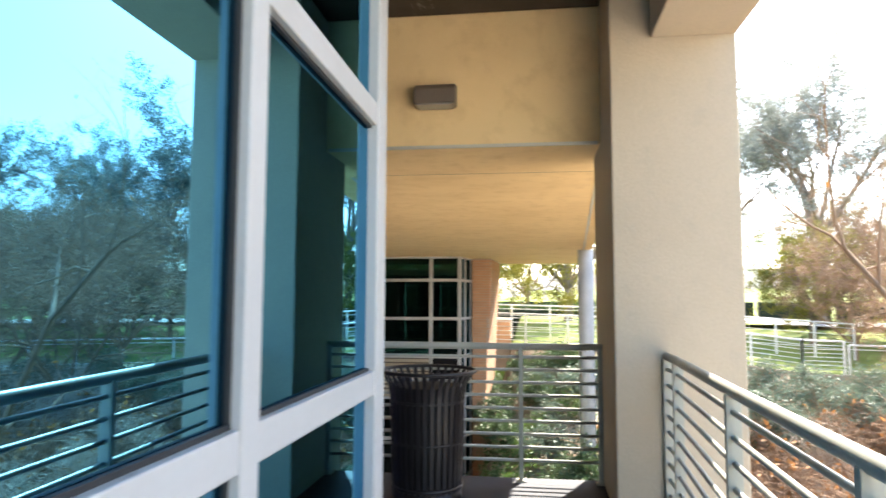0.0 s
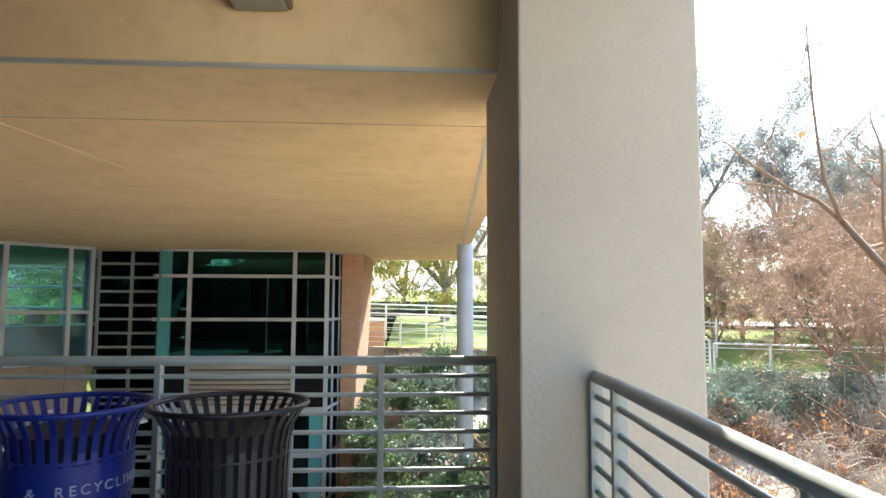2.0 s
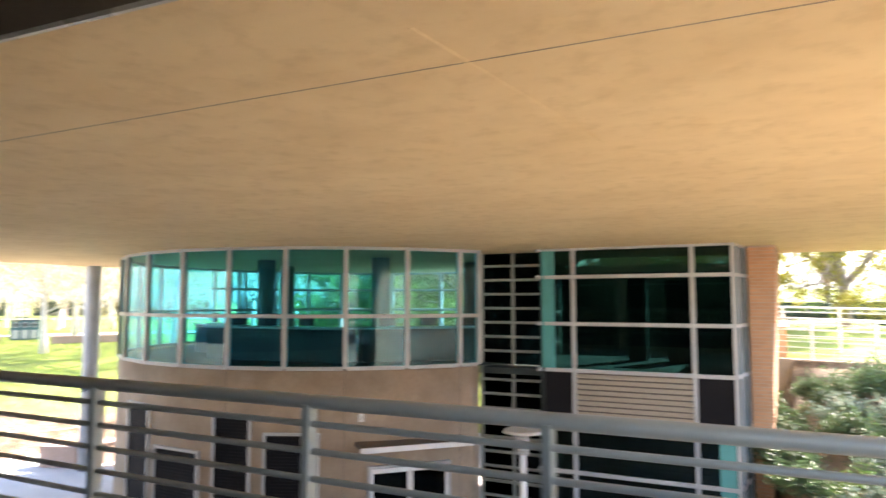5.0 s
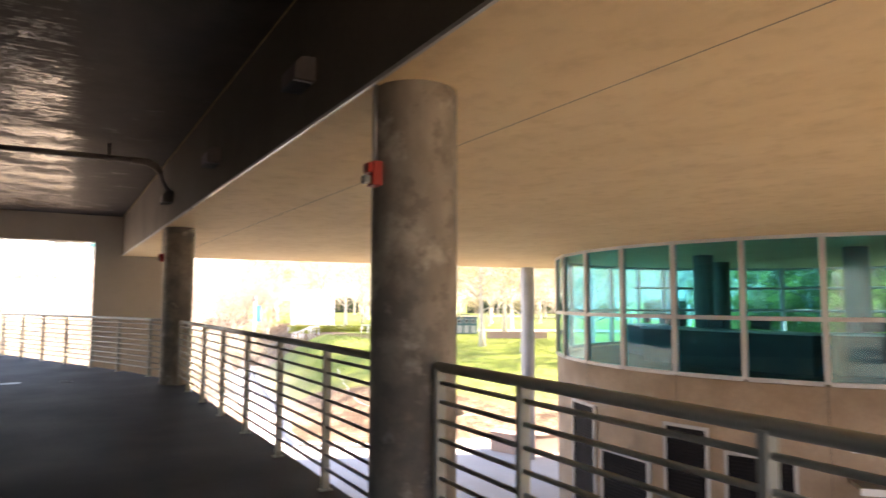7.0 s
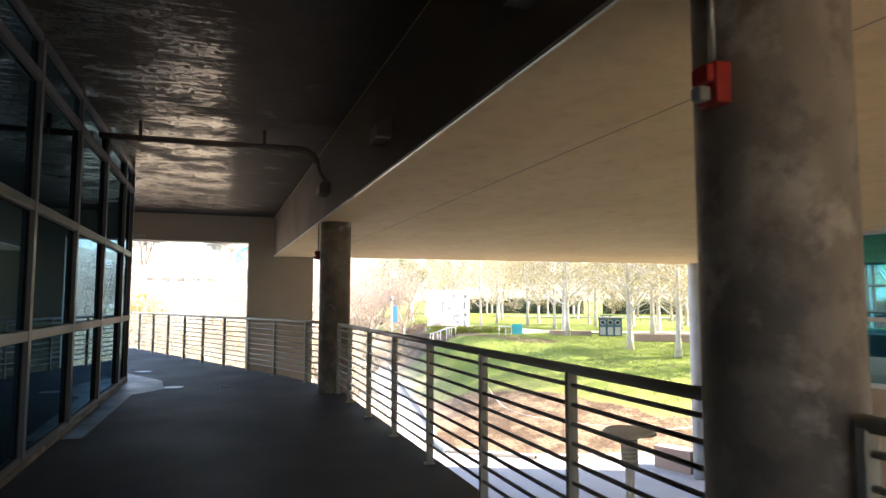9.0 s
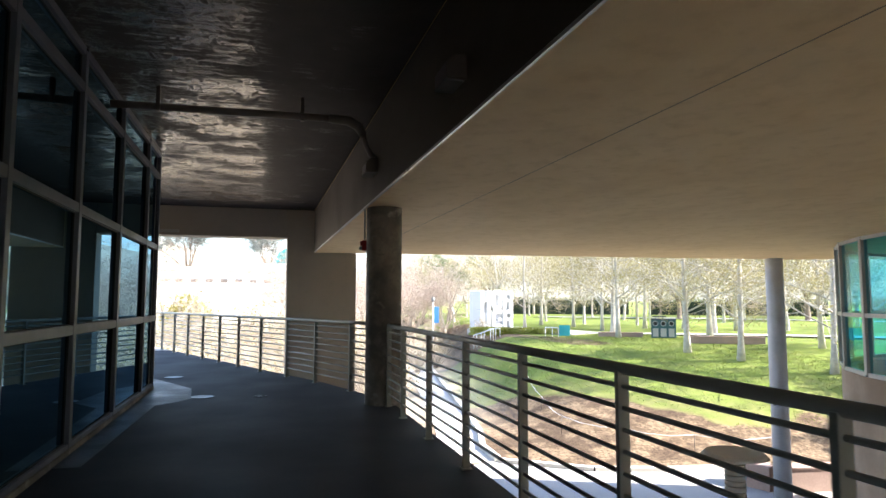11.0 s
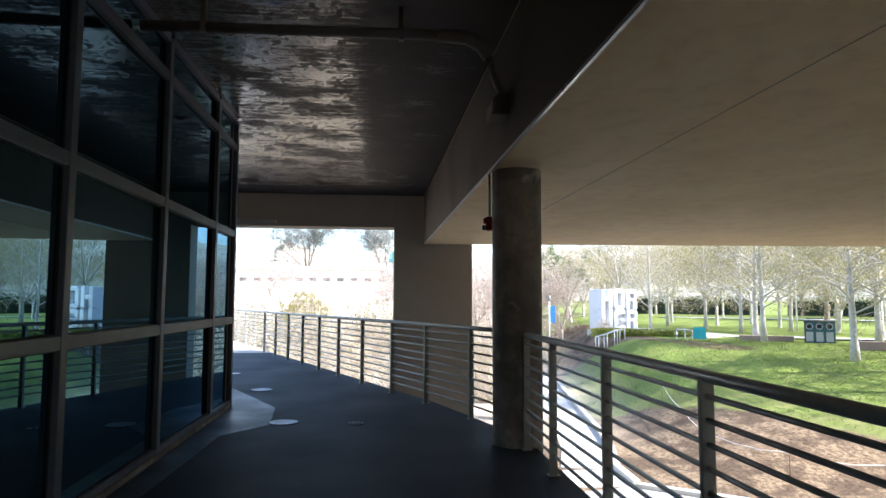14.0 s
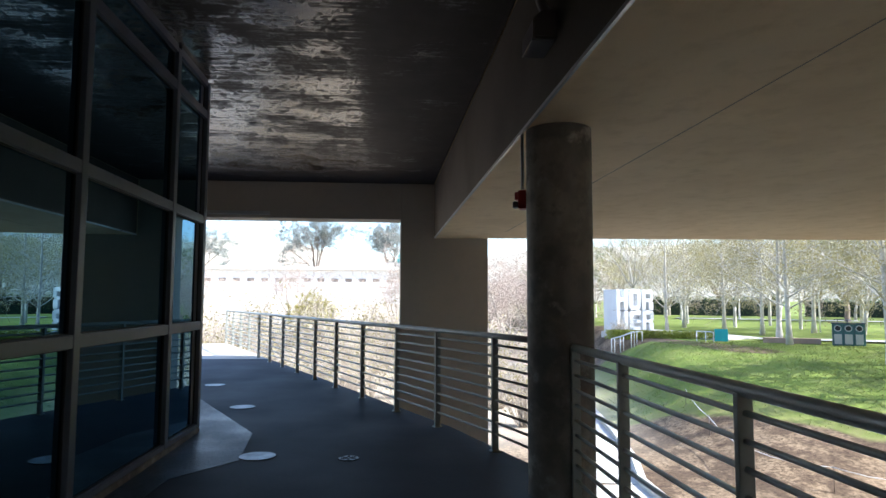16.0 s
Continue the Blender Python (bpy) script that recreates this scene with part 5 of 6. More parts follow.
green = tree("leafy_tree", "dark green leafy tree with a dense crown", 22, 9.0, 0.25, BARK, GREENLEAF, 20000, 0.06, (5, 5, 4, 3), 0.65, 0.1, 0.25, group=G2)
plant_at(green, -12.5, 33.5, 0)
# the tree at (-24, 39) is added out of view to shade the lawn
for x, y, t, s in ((-17.5, 34.5, 80, 1.0), (-118.0, 62.0, 0, 1.4), (-106.0, 72.0, 50, 1.4), (-96.0, 80.0, 100, 1.4), (-84.0, 84.0, 160, 1.4), (-70.0, 88.0, 200, 1.4), (-58.0, 90.0, 250, 1.4), (-44.0, 88.0, 300, 1.4), (-122.0, 46.0, 20, 1.4), (-128.0, 34.0, 70, 1.3), (14.0, 66.0, 10, 1.3), (36.0, 58.0, 60, 1.2), (44.0, 50.0, 120, 1.2), (-8.0, 64.0, 90, 1.2), (-24.0, 39.0, 260, 1.2), (-7.5, 35.0, 200, 0.9), (-84.0, 60.0, 10, 1.2), (-95.0, 30.0, 50, 1.1), (-72.0, 70.0, 150, 1.3), (-50.0, 72.0, 90, 1.2), (-30.0, 66.0, 20, 1.2), (-92.0, 12.0, 70, 1.0), (26.0, 62.0, 70, 1.2), (4.0, 62.0, 70, 1.1)):
    plant_copy(green, x, y, t, s)
for x, y, t, s in ((-15.0, 31.5, 20, 0.8), (-10.5, 32.2, 110, 0.85), (-8.2, 31.2, 220, 0.75), (-19.5, 31.8, 300, 0.8), (-22.5, 34.0, 170, 0.95)):
    plant_copy(lime, x, y, t, s)
G3 = "tall pines behind the drive"
pine = tree("pine_tree", "tall open pine with grey-green needle clumps", 31, 17.0, 0.32, BARK, PINELEAF, 38000, 0.09, (6, 5, 4, 3), 0.5, 0.1, 0.35, group=G3)
plant_at(pine, 19.0, 46.0, 0)
for x, y, t, s in ((25.0, 43.0, 90, 0.74), (32.0, 46.0, 200, 0.78), (36.0, 36.0, 300, 0.85), (14.0, 52.0, 140, 1.0), (44.0, 34.0, 20, 0.8), (50.0, 20.0, 20, 0.8), (52.0, 6.0, 80, 0.8), (46.0, -8.0, 170, 0.85), (38.0, -22.0, 210, 0.85), (55.0, -20.0, 30, 0.9)):
    plant_copy(pine, x, y, t, s)
G4 = "bare trees on the bank"
syc = thing("sycamore", "bare sycamore with crooked reaching limbs and a few orange leaves", "tree", G4)
rng = np.random.default_rng(46)
tips, bm = [], B()
stem = [(3.35, 4.5, -3.4), (3.1, 4.6, -1.2), (2.72, 4.85, 0.5), (2.5, 5.0, 1.25), (2.22, 5.17, 1.72)]
tube(bm, stem, [0.06, 0.042, 0.024, 0.019, 0.015], 8)
for start, way, length, r in (((2.22, 5.17, 1.72), (-0.05, 0.15, 1.0), 1.0, 0.011), ((2.22, 5.17, 1.72), (-0.05, 0.5, 0.7), 0.7, 0.012), ((2.30, 5.12, 1.6), (0.8, 0.3, 0.1), 1.1, 0.010), ((2.36, 5.08, 1.5), (0.1, 0.5, 0.9), 1.1, 0.011), ((2.5, 5.0, 1.25), (0.5, 0.9, 0.5), 1.6, 0.016), ((2.72, 4.85, 0.5), (0.9, 0.6, 0.7), 2.4, 0.024), ((2.72, 4.85, 0.5), (0.1, 1.0, 0.1), 1.3, 0.012), ((2.9, 4.7, -0.2), (1.0, 0.2, 0.8), 2.6, 0.024), ((2.9, 4.7, -0.2), (0.5, 1.0, 0.1), 1.6, 0.014)):
    grow(bm, rng, start, way, length, r, 0, tips, 0.6, 0.14, (4, 4, 3), 0.16, (6, 5, 4, 3))
part("trunk", bm, TWIG, syc)
pick = [tips[i] for i in rng.integers(0, len(tips), 16)]
part("crown", leaf_mesh("crown", [list(q) for q in pick], [0.028] * 16, DRYLEAF, rng), DRYLEAF, syc, "a few withered orange leaves")
brown = tree("bare_tree", "rounded bare tree with a dense haze of brown twigs", 45, 8.5, 0.15, TWIG, BROWNLEAF, 26000, 0.04, (6, 5, 5, 4), 0.7, 0.06, 0.15, group=G4)
plant_at(brown, 20.0, 32.5, 0, 0.85)
for x, y, t, s in ((18.0, 28.0, 80, 0.7), (23.5, 36.0, 160, 0.95), (24.0, 30.5, 260, 0.85), (17.5, 35.0, 200, 0.8), (28.0, 38.0, 20, 1.0), (10.0, 53.0, 60, 1.1), (22.0, 52.0, 110, 1.2), (32.0, 50.0, 170, 1.2), (0.0, 54.0, 10, 1.1), (40.0, 42.0, 220, 1.2), (16.0, 10.0, 30, 0.7), (24.0, 14.0, 120, 0.85), (30.0, 5.0, 200, 0.9), (22.0, 0.0, 300, 0.8), (26.0, -8.0, 40, 0.9), (13.5, 22.0, 30, 0.62), (16.5, 24.5, 140, 0.75), (19.5, 22.5, 230, 0.72), (21.0, 27.0, 310, 0.85), (15.5, 19.0, 60, 0.55), (12.0, 17.5, 200, 0.6), (18.5, 19.5, 20, 0.8), (22.5, 21.0, 100, 0.95), (17.0, 31.0, 250, 0.95), (12.5, 27.5, 330, 0.6), (26.5, 33.5, 15, 1.0)):
    plant_copy(brown, x, y, t, s)
# lighter version of the brown tree; bright western glare is put into its twigs
rose = tree("bare_tree", "rounded bare tree with twigs paled to a rosy glare", 47, 9.0, 0.16, TWIGPALE, ROSELEAF, 22000, 0.045, (6, 5, 5, 4), 0.7, 0.06, 0.15, group=G1)
plant_at(rose, -78.0, 24.5, 0)
for x, y, t, s in ((-88.0, 6.0, 0, 1.1), (-96.0, -8.0, 70, 1.2), (-104.0, 8.0, 120, 1.3), (-92.0, -20.0, 180, 1.2), (-76.0, 17.0, 20, 1.0), (-82.0, 21.0, 90, 1.2), (-88.0, 14.0, 150, 1.2), (-92.0, 24.0, 210, 1.3), (-98.0, 18.0, 280, 1.3), (-104.0, 26.0, 40, 1.4), (-112.0, 20.0, 130, 1.4), (-110.0, 40.0, 200, 1.4), (-116.0, 52.0, 300, 1.5), (-100.0, 60.0, 80, 1.4), (-88.0, 72.0, 10, 1.4), (-74.0, 78.0, 110, 1.4)):
    plant_copy(rose, x, y, t, s)


def shrub(label, seed, wide, tall, leaf, leaves, size, stems=26, twig=TWIG, name="shrub", group=""):
    rng = np.random.default_rng(seed)
    ob = thing(name, label, "shrub", group)
    bm, pts = B(), []
    for k in range(stems):
        a, lean = rng.random() * 6.283, rng.random()
        top = Vector((math.cos(a) * wide * lean, math.sin(a) * wide * lean, tall * (1.05 - 0.55 * lean * lean) * (0.75 + 0.35 * rng.random())))
        mid = top * 0.5 + Vector((*(rng.normal(size=2) * 0.1), 0.12))
        tube(bm, [Vector((math.cos(a) * 0.1, math.sin(a) * 0.1, -0.25)), mid, top], [0.018, 0.012, 0.004], 4, caps=False)
        for j in range(4):
            q = mid.lerp(top, rng.random())
            e = q + Vector(rng.normal(size=3)) * 0.22 * wide
            tube(bm, [q, q.lerp(e, 0.5) + Vector((0, 0, 0.04)), e], [0.007, 0.005, 0.003], 3, caps=False)
            pts += [q.lerp(e, f) for f in (0.4, 0.7, 1.0)]
        pts += [mid.lerp(top, f) for f in (0.2, 0.45, 0.7, 0.9, 1.0)]
    part("branchwork", bm, twig, ob)
    if leaves:
        t = np.array([list(p) for p in pts])
        c = t[rng.integers(0, len(t), leaves)] + rng.normal(size=(leaves, 3)) * 0.08
        part("foliage", leaf_mesh("foliage", c, size * (0.6 + 0.8 * rng.random(leaves)), leaf, rng), leaf, ob)
    return ob


G5 = "shrubs on the bank below the pillar"
sage = [shrub("dense sage-green shrub on the bank", 51, 0.9, 1.0, SAGELEAF, 4600, 0.035, group=G5), shrub("loose sage-green shrub with darker gaps", 52, 1.0, 1.2, SAGELEAF, 3600, 0.035, group=G5)]
dry = [shrub("tangle of dry leafless brown stems", 53, 0.9, 1.0, DRYLEAF, 12, 0.06, 46, TWIGPALE, "dry_bush", "dry bushes"), shrub("low tangle of pale dry stalks with a few orange leaves", 54, 1.1, 0.8, DRYLEAF, 30, 0.06, 40, TWIG, "dry_bush", "dry bushes")]
bank = [shrub("dense glossy green shrub on the terraced bank", 58, 0.9, 0.95, BANKLEAF, 4200, 0.05, group=G5), shrub("loose silver-green shrub on the terraced bank", 59, 1.0, 0.85, SAGELEAF, 3000, 0.055, group=G5)]
dark = shrub("dark green shrub under the soffit's edge", 55, 0.9, 0.9, GREENLEAF, 2000, 0.045, group=G5)
rs = random.Random(9)
first = set()


def scatter(kinds, x0, x1, y0, y1, step, s0, s1, keep=1.0, test=None):
    y = y0
    while y < y1:
        x = x0
        while x < x1:
            px, py = x + rs.uniform(-0.4, 0.4) * step, y + rs.uniform(-0.4, 0.4) * step
            if rs.random() < keep and (test is None or test(px, py)):
                k = rs.choice(kinds)
                if k.name in first:
                    plant_copy(k, px, py, rs.uniform(0, 360), rs.uniform(s0, s1))
                else:
                    first.add(k.name)
                    plant_at(k, px, py, 0, 1.0)
            x += step
        y += step


scatter([bank[0], bank[1], dark], -0.4, 3.8, 11.5, 23.2, 1.1, 0.6, 1.0, 0.9)
scatter([bank[0], bank[1], dark], -0.3, 3.4, 11.0, 17.0, 1.6, 0.6, 0.9, 0.5)
scatter([bank[0], sage[1], dark], 3.2, 6.0, 18.0, 23.0, 1.2, 0.6, 1.0, 0.85)
scatter(sage, 4.5, 19.0, 18.2, 21.5, 1.15, 0.8, 1.15, 0.95, lambda x, y: y < 22.2 - 0.45 * max(0, x - 9.5))
scatter(dry, 2.8, 15.0, 6.5, 18.4, 1.0, 0.9, 1.5, 0.95)
scatter(dry, 2.2, 8.0, -6.0, 6.0, 1.6, 0.7, 1.1, 0.7)
scatter([dark], 2.4, 6.0, 5.0, 9.0, 1.7, 0.45, 0.7, 0.5)
# western bushes in pale twigs, which put the white glare there into colour
pale = shrub("leafless bush in pale twigs that carry the western glare", 56, 1.6, 2.2, OLIVELEAF, 260, 0.06, 60, TWIGPALE, "bare_bush", "bare bushes west of the walkway")
pale2 = shrub("broad pale bush with thin grey-brown twigs", 57, 2.2, 2.8, OLIVELEAF, 600, 0.06, 70, TWIGPALE, "bare_bush", "bare bushes west of the walkway")
scatter([pale, pale2], -72.0, -36.0, -22.0, 11.0, 3.6, 0.9, 1.6, 0.7)
scatter([pale, pale2], -66.0, -54.0, 17.0, 21.5, 3.6, 0.7, 1.0, 0.7)

for x, y, t, s in ((-60.0, -5.5, 10, 2.1), (-59.0, -0.5, 100, 2.2), (-61.0, 3.5, 200, 2.0), (-57.0, -9.5, 300, 2.0), (-63.0, 8.0, 50, 1.9)):
    plant_copy(pale2, x, y, t, s)

# clipped hedge in front of the sculpture
rng = np.random.default_rng(61)
hedge = thing("hedge", "low clipped yellow-green hedge", "hedge")
pts = []
for (ax, ay), (bx, by) in (((-55.2, 20.6), (-54.0, 22.6)), ((-54.0, 22.6), (-51.9, 26.6))):
    f = rng.random((5200, 1))
    base = np.array([[ax, ay]]) * (1 - f) + np.array([[bx, by]]) * f
    off = rng.uniform(-0.55, 0.55, (5200, 2))
    zz = rng.uniform(0.0, 0.62, (5200, 1))
    pts.append(np.hstack([base + off, zz - 1.25]))
pts = np.vstack(pts)
part("foliage", leaf_mesh("foliage", pts, 0.07 * (0.6 + 0.8 * rng.random(len(pts))), HEDGELEAF, rng), HEDGELEAF, hedge)

# grass blades of the lawn nearest the walkway
rng = np.random.default_rng(62)
gp = []
while len(gp) < 32000:
    x, y = rng.uniform(-50, -27.5), rng.uniform(15, 33)
    if min(lawn_in(x, y), -0.527 * (x + 37) + 0.85 * (y - 16.4)) > 0.2 + 5.0 * rng.random() ** 2:
        gp.append((x, y, height(x, y) + 0.03))
gob = tagged(new("grass", leaf_mesh("grass", gp, 0.02 + 0.025 * rng.random(len(gp)), GRASSBLADE, rng)), "short rough lawn grass", "grass", kind="stuff")

# ---- far things ----
bw = thing("campus_building", "long low white building with a row of small windows", "building", m=pose(-165, 10, 0.0, 0, 0, 90))
part("wall", box(B(), -70, 16, -8, 8, 0, 8.2), WHITE, bw)
part("roof", box(B(), -71, 17, -9, 9, 8.2, 9.0, 0.1), KERB, bw)
for k in range(27):
    part("window", box(B(), -68 + 3.1 * k, -66.4 + 3.1 * k, -8.06, -7.9, 5.6, 6.4), BRONZE, bw)
bt = thing("campus_building", "distant building with a curved teal roof", "building", m=pose(-190, 16, 0, 0, 0, 90))
part("wall", box(B(), -14, 14, -8, 8, 0, 11.5), WHITE, bt)
bm = tube(B(), [(-5, -6, 11.4), (-5, 6, 11.4)], 4.6, 24)
part("roof", bm, material("teal_roof", (0.05, 0.42, 0.42), 0.4, bump=0.02), bt)
for x, y, t, s in ((-184.0, -15.0, 30, 1.35), (-186.0, 5.0, 130, 1.3), (-180.0, -45.0, 200, 1.2)):
    plant_copy(pine, x, y, t, s, "tall pale eucalyptus-like tree far off")
for x, y, t, s in ((-92.0, -4.5, 40, 0.62),):
    plant_copy(yellow, x, y, t, s, "yellow-green tree below the walkway's end")


def hedge_row(ax, ay, bx, by, tall, deep, label, seed):
    """A far clipped hedge: a leafy skin over a dark core."""
    rng = np.random.default_rng(seed)
    ob = thing("hedge", label, "hedge", "dark hedges beyond the lawn")
    w = Vector((bx - ax, by - ay, 0))
    h = w.length / 2
    z = min(height(ax, ay), height(bx, by)) - 0.3
    put = pose((ax + bx) / 2, (ay + by) / 2, z, 0, 0, math.degrees(math.atan2(w.y, w.x)))
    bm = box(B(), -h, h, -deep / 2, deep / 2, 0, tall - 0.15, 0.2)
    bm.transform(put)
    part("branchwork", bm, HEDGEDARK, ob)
    n = int(240 * h)
    c = np.column_stack([rng.uniform(-h, h, n), rng.choice([-1, 1], n) * deep / 2 + rng.normal(size=n) * 0.15, rng.uniform(0, tall, n)])
    top = rng.random(n) < 0.35
    c[top, 1], c[top, 2] = rng.uniform(-deep / 2, deep / 2, top.sum()), tall + rng.normal(size=top.sum()) * 0.18
    me = leaf_mesh("foliage", c, 0.16 * (0.6 + 0.8 * rng.random(n)), GREENLEAF, rng)
    me.transform(put)
    part("foliage", me, GREENLEAF, ob)


for k, (a, b, tall) in enumerate((((-128, 26), (-124, 44), 2.6), ((-122, 48), (-110, 68), 3.2), ((-108, 71), (-88, 90), 2.8), ((-84, 93), (-58, 106), 3.0), ((-54, 107), (-24, 112), 2.8))):
    hedge_row(*a, *b, tall, 2.0, "long dark green clipped hedge beyond the lawn", 90 + k)
hedge_row(-10.0, 45.0, 13.0, 43.5, 2.2, 1.6, "dark green hedge along the drive behind the yellow trees", 97)
bm = B()
walk_line = [(-104, 26), (-96, 44), (-80, 62), (-58, 76), (-30, 84)]
for (ax, ay), (bx, by) in zip(walk_line, walk_line[1:]):
    za, zb = height(ax, ay) + 0.12, height(bx, by) + 0.12
    bm.faces.new([bm.verts.new(p) for p in ((ax, ay, za), (bx, by, zb), (bx - 2.2, by + 3.0, zb), (ax - 3.2, ay + 1.6, za))])
setting("pavement_lawn", bm, PLAZA, "pale walk curving across the far lawn", "path")
xs2 = np.linspace(-1500, 900, 90)
hv, hf = [], []
for n, x in enumerate(xs2):
    a = math.pi * (1.35 - 1.7 * n / 89)
    rr = 900
    px, py = rr * math.cos(a), rr * math.sin(a)
    hgt = 45 + 45 * noise.noise((n * 0.13, 2.0, 0)) + 12 * noise.noise((n * 0.6, 5.0, 0)) + (40 if px < -500 else 0)
    hv += [(px, py, -10), (px * 1.12, py * 1.12, max(20, hgt))]
    if n:
        k = 2 * n
        hf.append((k - 2, k, k + 1, k - 1))
me = bpy.data.meshes.new("backdrop")
me.from_pydata(hv, [], hf)
me.materials.append(material("dry_hills", (0.45, 0.42, 0.34), 0.95, grain=0.02, amount=0.3, stain=0.006, stains=0.3, bump=0))
tagged(new("backdrop_hills", me), "pale dry hills on the horizon", "hills", kind="structure")

# ---- bins by the railing ----
def bin_thing(x, y, mat, label):
    ob = thing("litter_bin", label, "bin", "litter bins by the railing", pose(x, y, 0))
    profile = [(0.245, 0.09), (0.255, 0.3), (0.262, 0.6), (0.268, 0.74), (0.285, 0.82), (0.315, 0.87), (0.335, 0.90)]
    n = 34
    bm = B()
    rows = []
    for r, z in profile:
        rows.append([bm.verts.new((r + o, w, z)) for o in (0, -0.006) for w in (-0.0135, 0.0135)])
    for a, b in zip(rows, rows[1:]):
        for q in ((0, 1), (1, 3), (3, 2), (2, 0)):
            bm.faces.new((a[q[0]], a[q[1]], b[q[1]], b[q[0]]))
    bm.faces.new((rows[0][2], rows[0][3], rows[0][1], rows[0][0]))
    bm.faces.new((rows[-1][0], rows[-1][1], rows[-1][3], rows[-1][2]))
    bmesh.ops.recalc_face_normals(bm, faces=bm.faces)
    slat = mesh_of("slat", bm, mat)
    for k in range(n):
        s = part("slat", slat, mat, ob)
        s.matrix_local = pose(0, 0, 0, 0, 0, 360 * k / n)
    for nm, r, z, t in (("rim", 0.338, 0.905, 0.013), ("band", 0.258, 0.70, 0.010), ("band", 0.25, 0.42, 0.010), ("band", 0.245, 0.12, 0.012)):
        pts = [(r * math.cos(a), r * math.sin(a), z) for a in np.linspace(0, 2 * math.pi, 41)]
        part(nm, tube(B(), pts, t, 8, caps=False), mat, ob)
    part("base", tube(B(), [(0, 0, 0.0), (0, 0, 0.03), (0, 0, 0.03), (0, 0, 0.1)], [0.20, 0.20, 0.245, 0.245], 32), mat, ob)
    part("liner", tube(B(), [(0, 0, 0.1), (0, 0, 0.8)], [0.225, 0.235], 28), LINER, ob, "dark plastic liner")
    return ob


black = bin_thing(-0.46, 5.47, BLACKBIN, "black slatted steel litter bin with a flared rim")
blue = bin_thing(-1.16, 5.47, BLUEBIN, "blue slatted steel recycling bin with white lettering")
band = tube(B(), [(0, 0, 0.53), (0, 0, 0.69)], [0.268, 0.272], 40, caps=False)
sign_band = part("sign_band", band, BLUEBIN, blue, "plain blue band behind the lettering")
def lettering(text, r, z, size, mid, parent, mat):
    """Letters standing round a bin, one mesh each."""
    widths = {"I": 0.45, "&": 0.9, " ": 0.4}
    total = sum(widths.get(c, 0.82) for c in text) * size
    a = mid - total / 2 / r
    for c in text:
        w = widths.get(c, 0.82) * size
        a += w / 2 / r
        if c != " ":
            cu = bpy.data.curves.new("letter", "FONT")
            cu.body, cu.size, cu.extrude, cu.align_x = c, size, 0.0015, "CENTER"
            tmp = bpy.data.objects.new("letter_curve", cu)
            me = bpy.data.meshes.new_from_object(tmp)
            bpy.data.objects.remove(tmp)
            me.materials.clear()
            me.materials.append(mat)
            me.transform(pose(r * math.cos(a), r * math.sin(a), z, 90, 0, math.degrees(a) + 90))
            part("letter", me, mat, parent, "white letter")
        a += w / 2 / r


LETTER = material("pale_lettering", (0.42, 0.45, 0.58), 0.5, bump=0)
lettering("RECYCLING", 0.2735, 0.575, 0.058, radians(-31), sign_band, LETTER)
lettering("&", 0.2735, 0.575, 0.058, radians(-91), sign_band, LETTER)

# ---- lamps, alarms, pipes and drains of the walkway ----
def wall_lamp(x, z, label):
    y = face_y(x)
    ob = thing("wall_lamp", label, "lamp", "wall lamps on the soffit face", pose(x, y, z))
    bm = B()
    prof = [(0.0, 0.09), (-0.10, 0.085), (-0.155, 0.03), (-0.155, -0.085), (0.0, -0.085)]
    a = [bm.verts.new((-0.165, yy, zz)) for yy, zz in prof]
    b = [bm.verts.new((0.165, yy, zz)) for yy, zz in prof]
    bm.faces.new(a), bm.faces.new(b[::-1])
    for i in range(5):
        j = (i + 1) % 5
        bm.faces.new((a[i], b[i], b[j], a[j]))
    bmesh.ops.recalc_face_normals(bm, faces=bm.faces)
    bmesh.ops.bevel(bm, geom=list(bm.edges), offset=0.008, segments=2, affect="EDGES")
    housing = part("housing", bm, BRONZE, ob)
    part("lens", box(B(), -0.14, 0.14, -0.163, -0.02, -0.10, -0.086, 0.004), LENS, housing, "pale glass lens")
    part("back_plate", box(B(), -0.12, 0.12, -0.004, 0.004, -0.06, 0.06), BRONZE, ob)
    return ob


for x, z in ((-0.47, 3.035), (-7.3, 3.01), (-10.37, 3.0), (-13.85, 3.02)):
    wall_lamp(x, z, "bronze wedge-shaped wall lamp, unlit")


def alarm(x, y, z, turn, label):
    ob = thing("fire_alarm", label, "alarm", "fire alarms on the columns", pose(x, y, z, 0, 0, turn))
    back_box = part("back_box", box(B(), -0.05, 0.05, -0.04, 0.02, -0.07, 0.07, 0.008), RED, ob)
    part("horn", box(B(), -0.04, 0.04, -0.068, -0.038, 0.0, 0.06, 0.008), RED, back_box)
    part("strobe", box(B(), -0.025, 0.025, -0.085, -0.04, -0.06, -0.01, 0.010), LENS, back_box, "clear strobe lens")
    part("conduit", tube(B(), [(0.0, -0.012, 0.08), (0.0, -0.012, SOF - z)], 0.012, 8), STEEL, ob, "thin steel conduit")
    return ob


alarm(-6.22 + 0.03, 6.05 - 0.258, 2.11, -2, "red fire alarm with a clear strobe on the column")
alarm(-14.65 - 0.10, 5.93 - 0.24, 2.12, -20, "small red fire alarm on the far column")

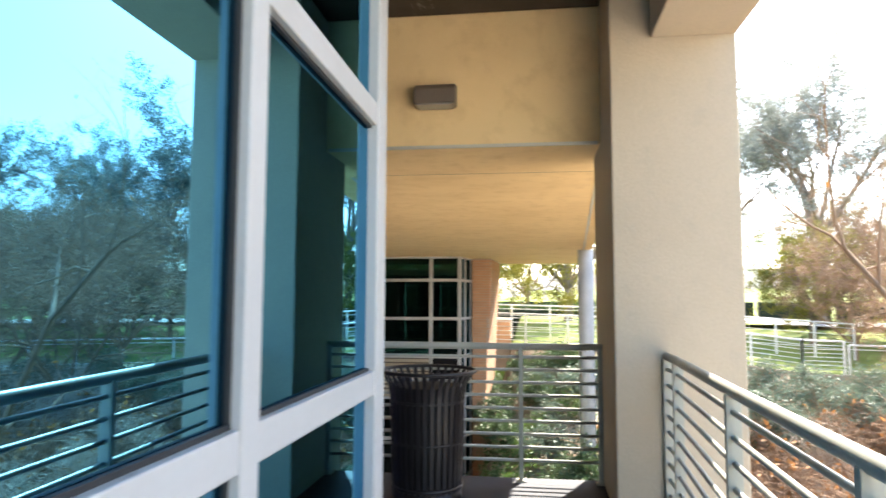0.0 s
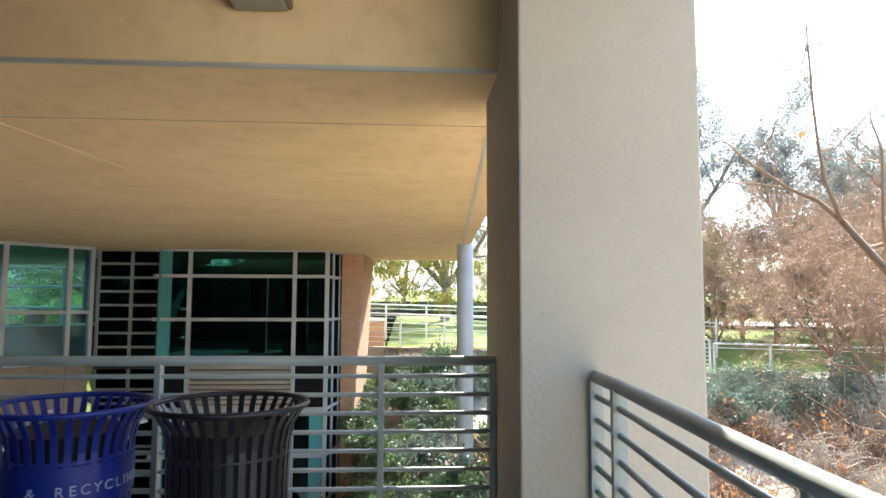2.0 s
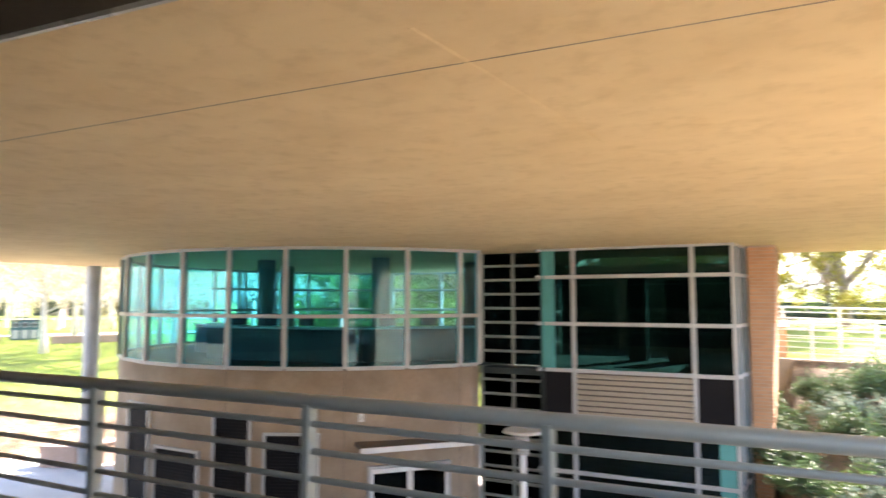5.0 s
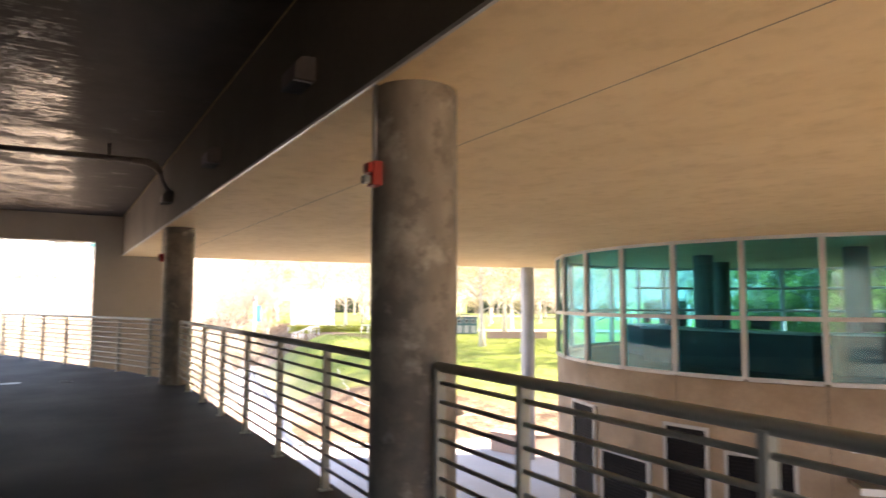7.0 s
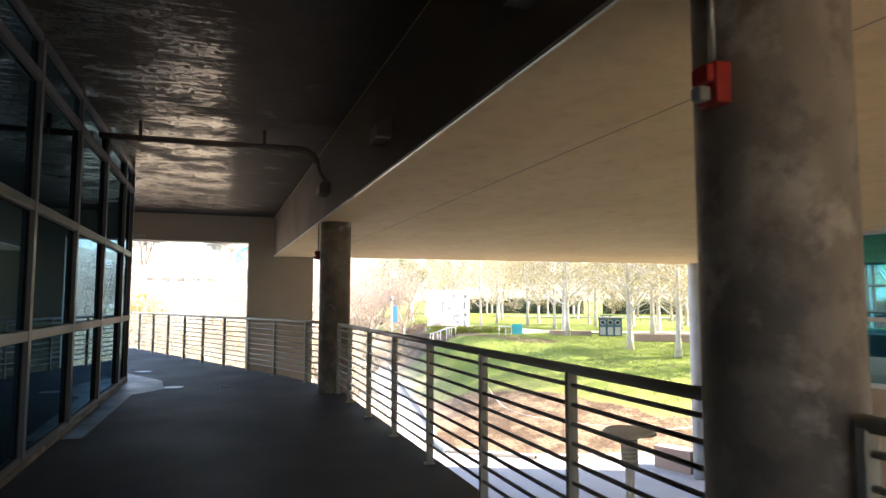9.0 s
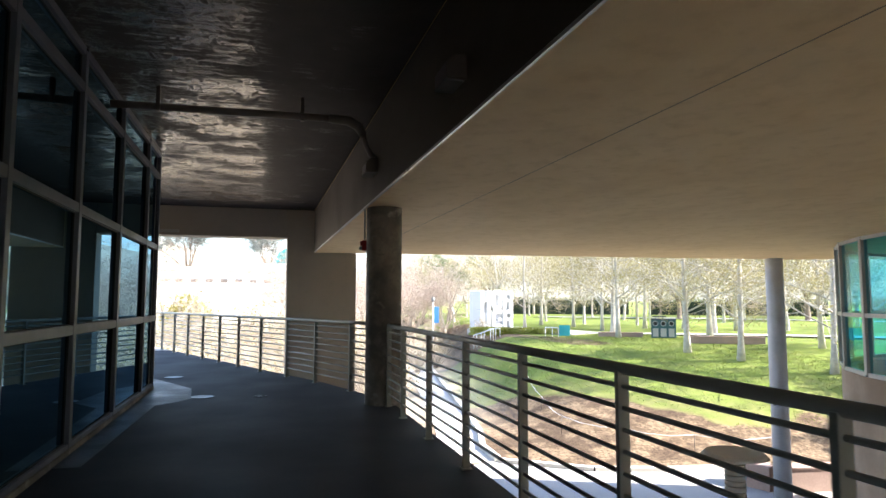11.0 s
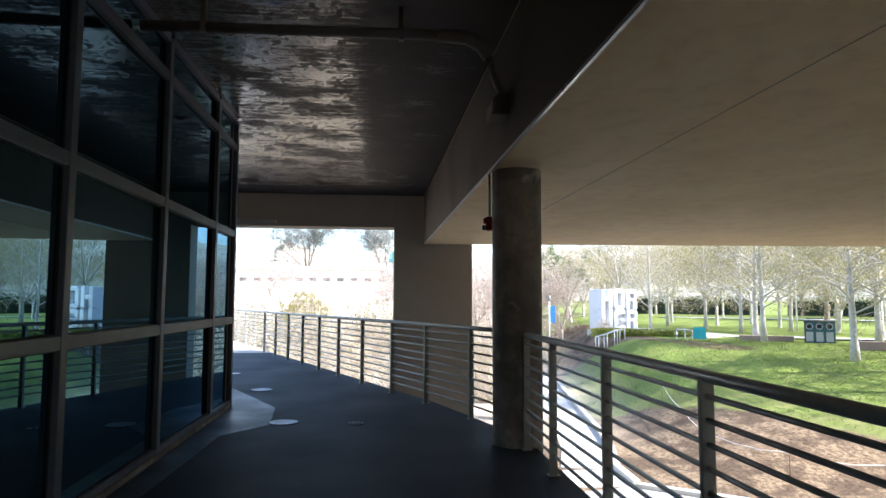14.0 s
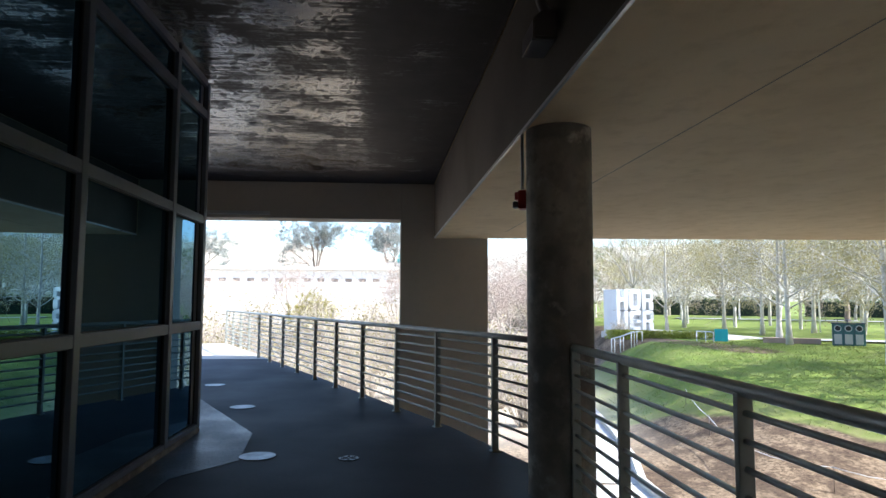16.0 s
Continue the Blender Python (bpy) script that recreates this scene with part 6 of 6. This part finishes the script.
PIPE = material("pipe_paint", (0.30, 0.26, 0.22), 0.5, bump=0.03)
pipe = thing("ceiling_pipe", "grey-brown pipe hung under the walkway ceiling", "pipe")
part("pipe", tube(B(), [(-13.55, 2.72, 3.50), (-13.52, 4.0, 3.50), (-13.50, 5.12, 3.50)], 0.042, 12), PIPE, pipe)
for y in (3.2, 4.75):
    part("hanger", box(B(), -13.555, -13.485, y - 0.02, y + 0.02, 3.45, CEIL, 0.004), BRONZE, pipe)
part("elbow", tube(B(), [(-13.50, 5.05, 3.50), (-13.50, 5.28, 3.49), (-13.50, 5.40, 3.43), (-13.50, 5.46, 3.33)], [0.05, 0.058, 0.058, 0.05], 12), PIPE, pipe)
part("drop", tube(B(), [(-13.50, 5.46, 3.34), (-13.55, 5.50, 3.22), (-13.70, 5.58, 3.14), (-13.80, 5.66, 3.10)], 0.03, 10), PIPE, pipe)

COVER = material("worn_cover_steel", (0.40, 0.43, 0.48), 0.4, metal=0.3, grain=25, amount=0.3, stain=9, stains=0.4, bump=0.1)


def floor_disc(x, y, r, label, slots):
    ob = thing("floor_drain", label, "drain", "round covers in the deck", pose(x, y, 0))
    part("cover", cylinder(B(), 0, 0, -0.01, 0.006, r, 32), COVER, ob)
    part("rim", tube(B(), [(r * math.cos(0.3 * k), r * math.sin(0.3 * k), 0.003) for k in range(22)], 0.005, 6), GASKET, ob)
    if slots:
        for k in range(6):
            bm = box(B(), 0.02, r * 0.8, -0.012, 0.012, 0.006, 0.009)
            bm.transform(pose(0, 0, 0, 0, 0, 60 * k))
            part("slot", bm, GASKET, ob)
    return ob


floor_disc(-15.77, 4.35, 0.09, "small slotted round drain cover in the deck", True)
for x, y in ((-15.9, 3.55), (-18.58, 2.83), (-20.8, 1.9)):
    floor_disc(x, y, 0.16, "plain pale round metal cover in the deck", False)

# ---- bricks of the pier, last ----
brick_mesh = mesh_of("brick", box(B(), -0.1, 0.1, -0.012, 0.02, -0.03, 0.03), BRICK)
half_mesh = mesh_of("brick", box(B(), -0.047, 0.047, -0.012, 0.02, -0.03, 0.03), BRICK)
rowz = LOW + 0.05
row = 0
while rowz < SOF - 0.03:
    slip = -0.05 * (SOF - rowz)
    right = -0.86 + slip
    x = -1.416
    while x < right - 0.05:
        long = not (row % 2 and x == -1.416) and x + 0.2 <= right + 0.01
        w = 0.2 if long else 0.094
        o = part("brick", brick_mesh if long else half_mesh, BRICK, brick_wall)
        o.matrix_local = pose(x + w / 2, 19.49 - 0.004 * ((row * 7 + int(x * 50)) % 3), rowz)
        x += w + 0.012
    rowz += 0.0745
    row += 1
# the pier's outer side, in one piece
bm = B()
side_way = Vector((0.14, 2.12, 0)).normalized()
side_turn = math.degrees(math.atan2(side_way.y, side_way.x))
rowz, row = LOW + 0.05, 0
while rowz < SOF - 0.03:
    along = 0.11 if row % 2 else 0.0
    while along < 1.95:
        q = Vector((-0.86 - 0.05 * (SOF - rowz), 19.48, rowz)) + side_way * (along + 0.1)
        r = bmesh.ops.create_cube(bm, size=1.0, matrix=pose(*q, 0, 0, side_turn) @ Matrix.Diagonal((0.2, 0.024, 0.06, 1)))
        along += 0.212
    rowz += 0.0745
    row += 1
side_bricks = part("side_bricks", bm, BRICK, brick_wall)
tagged(side_bricks, "sunlit brick courses of the pier's side", kind="stuff")
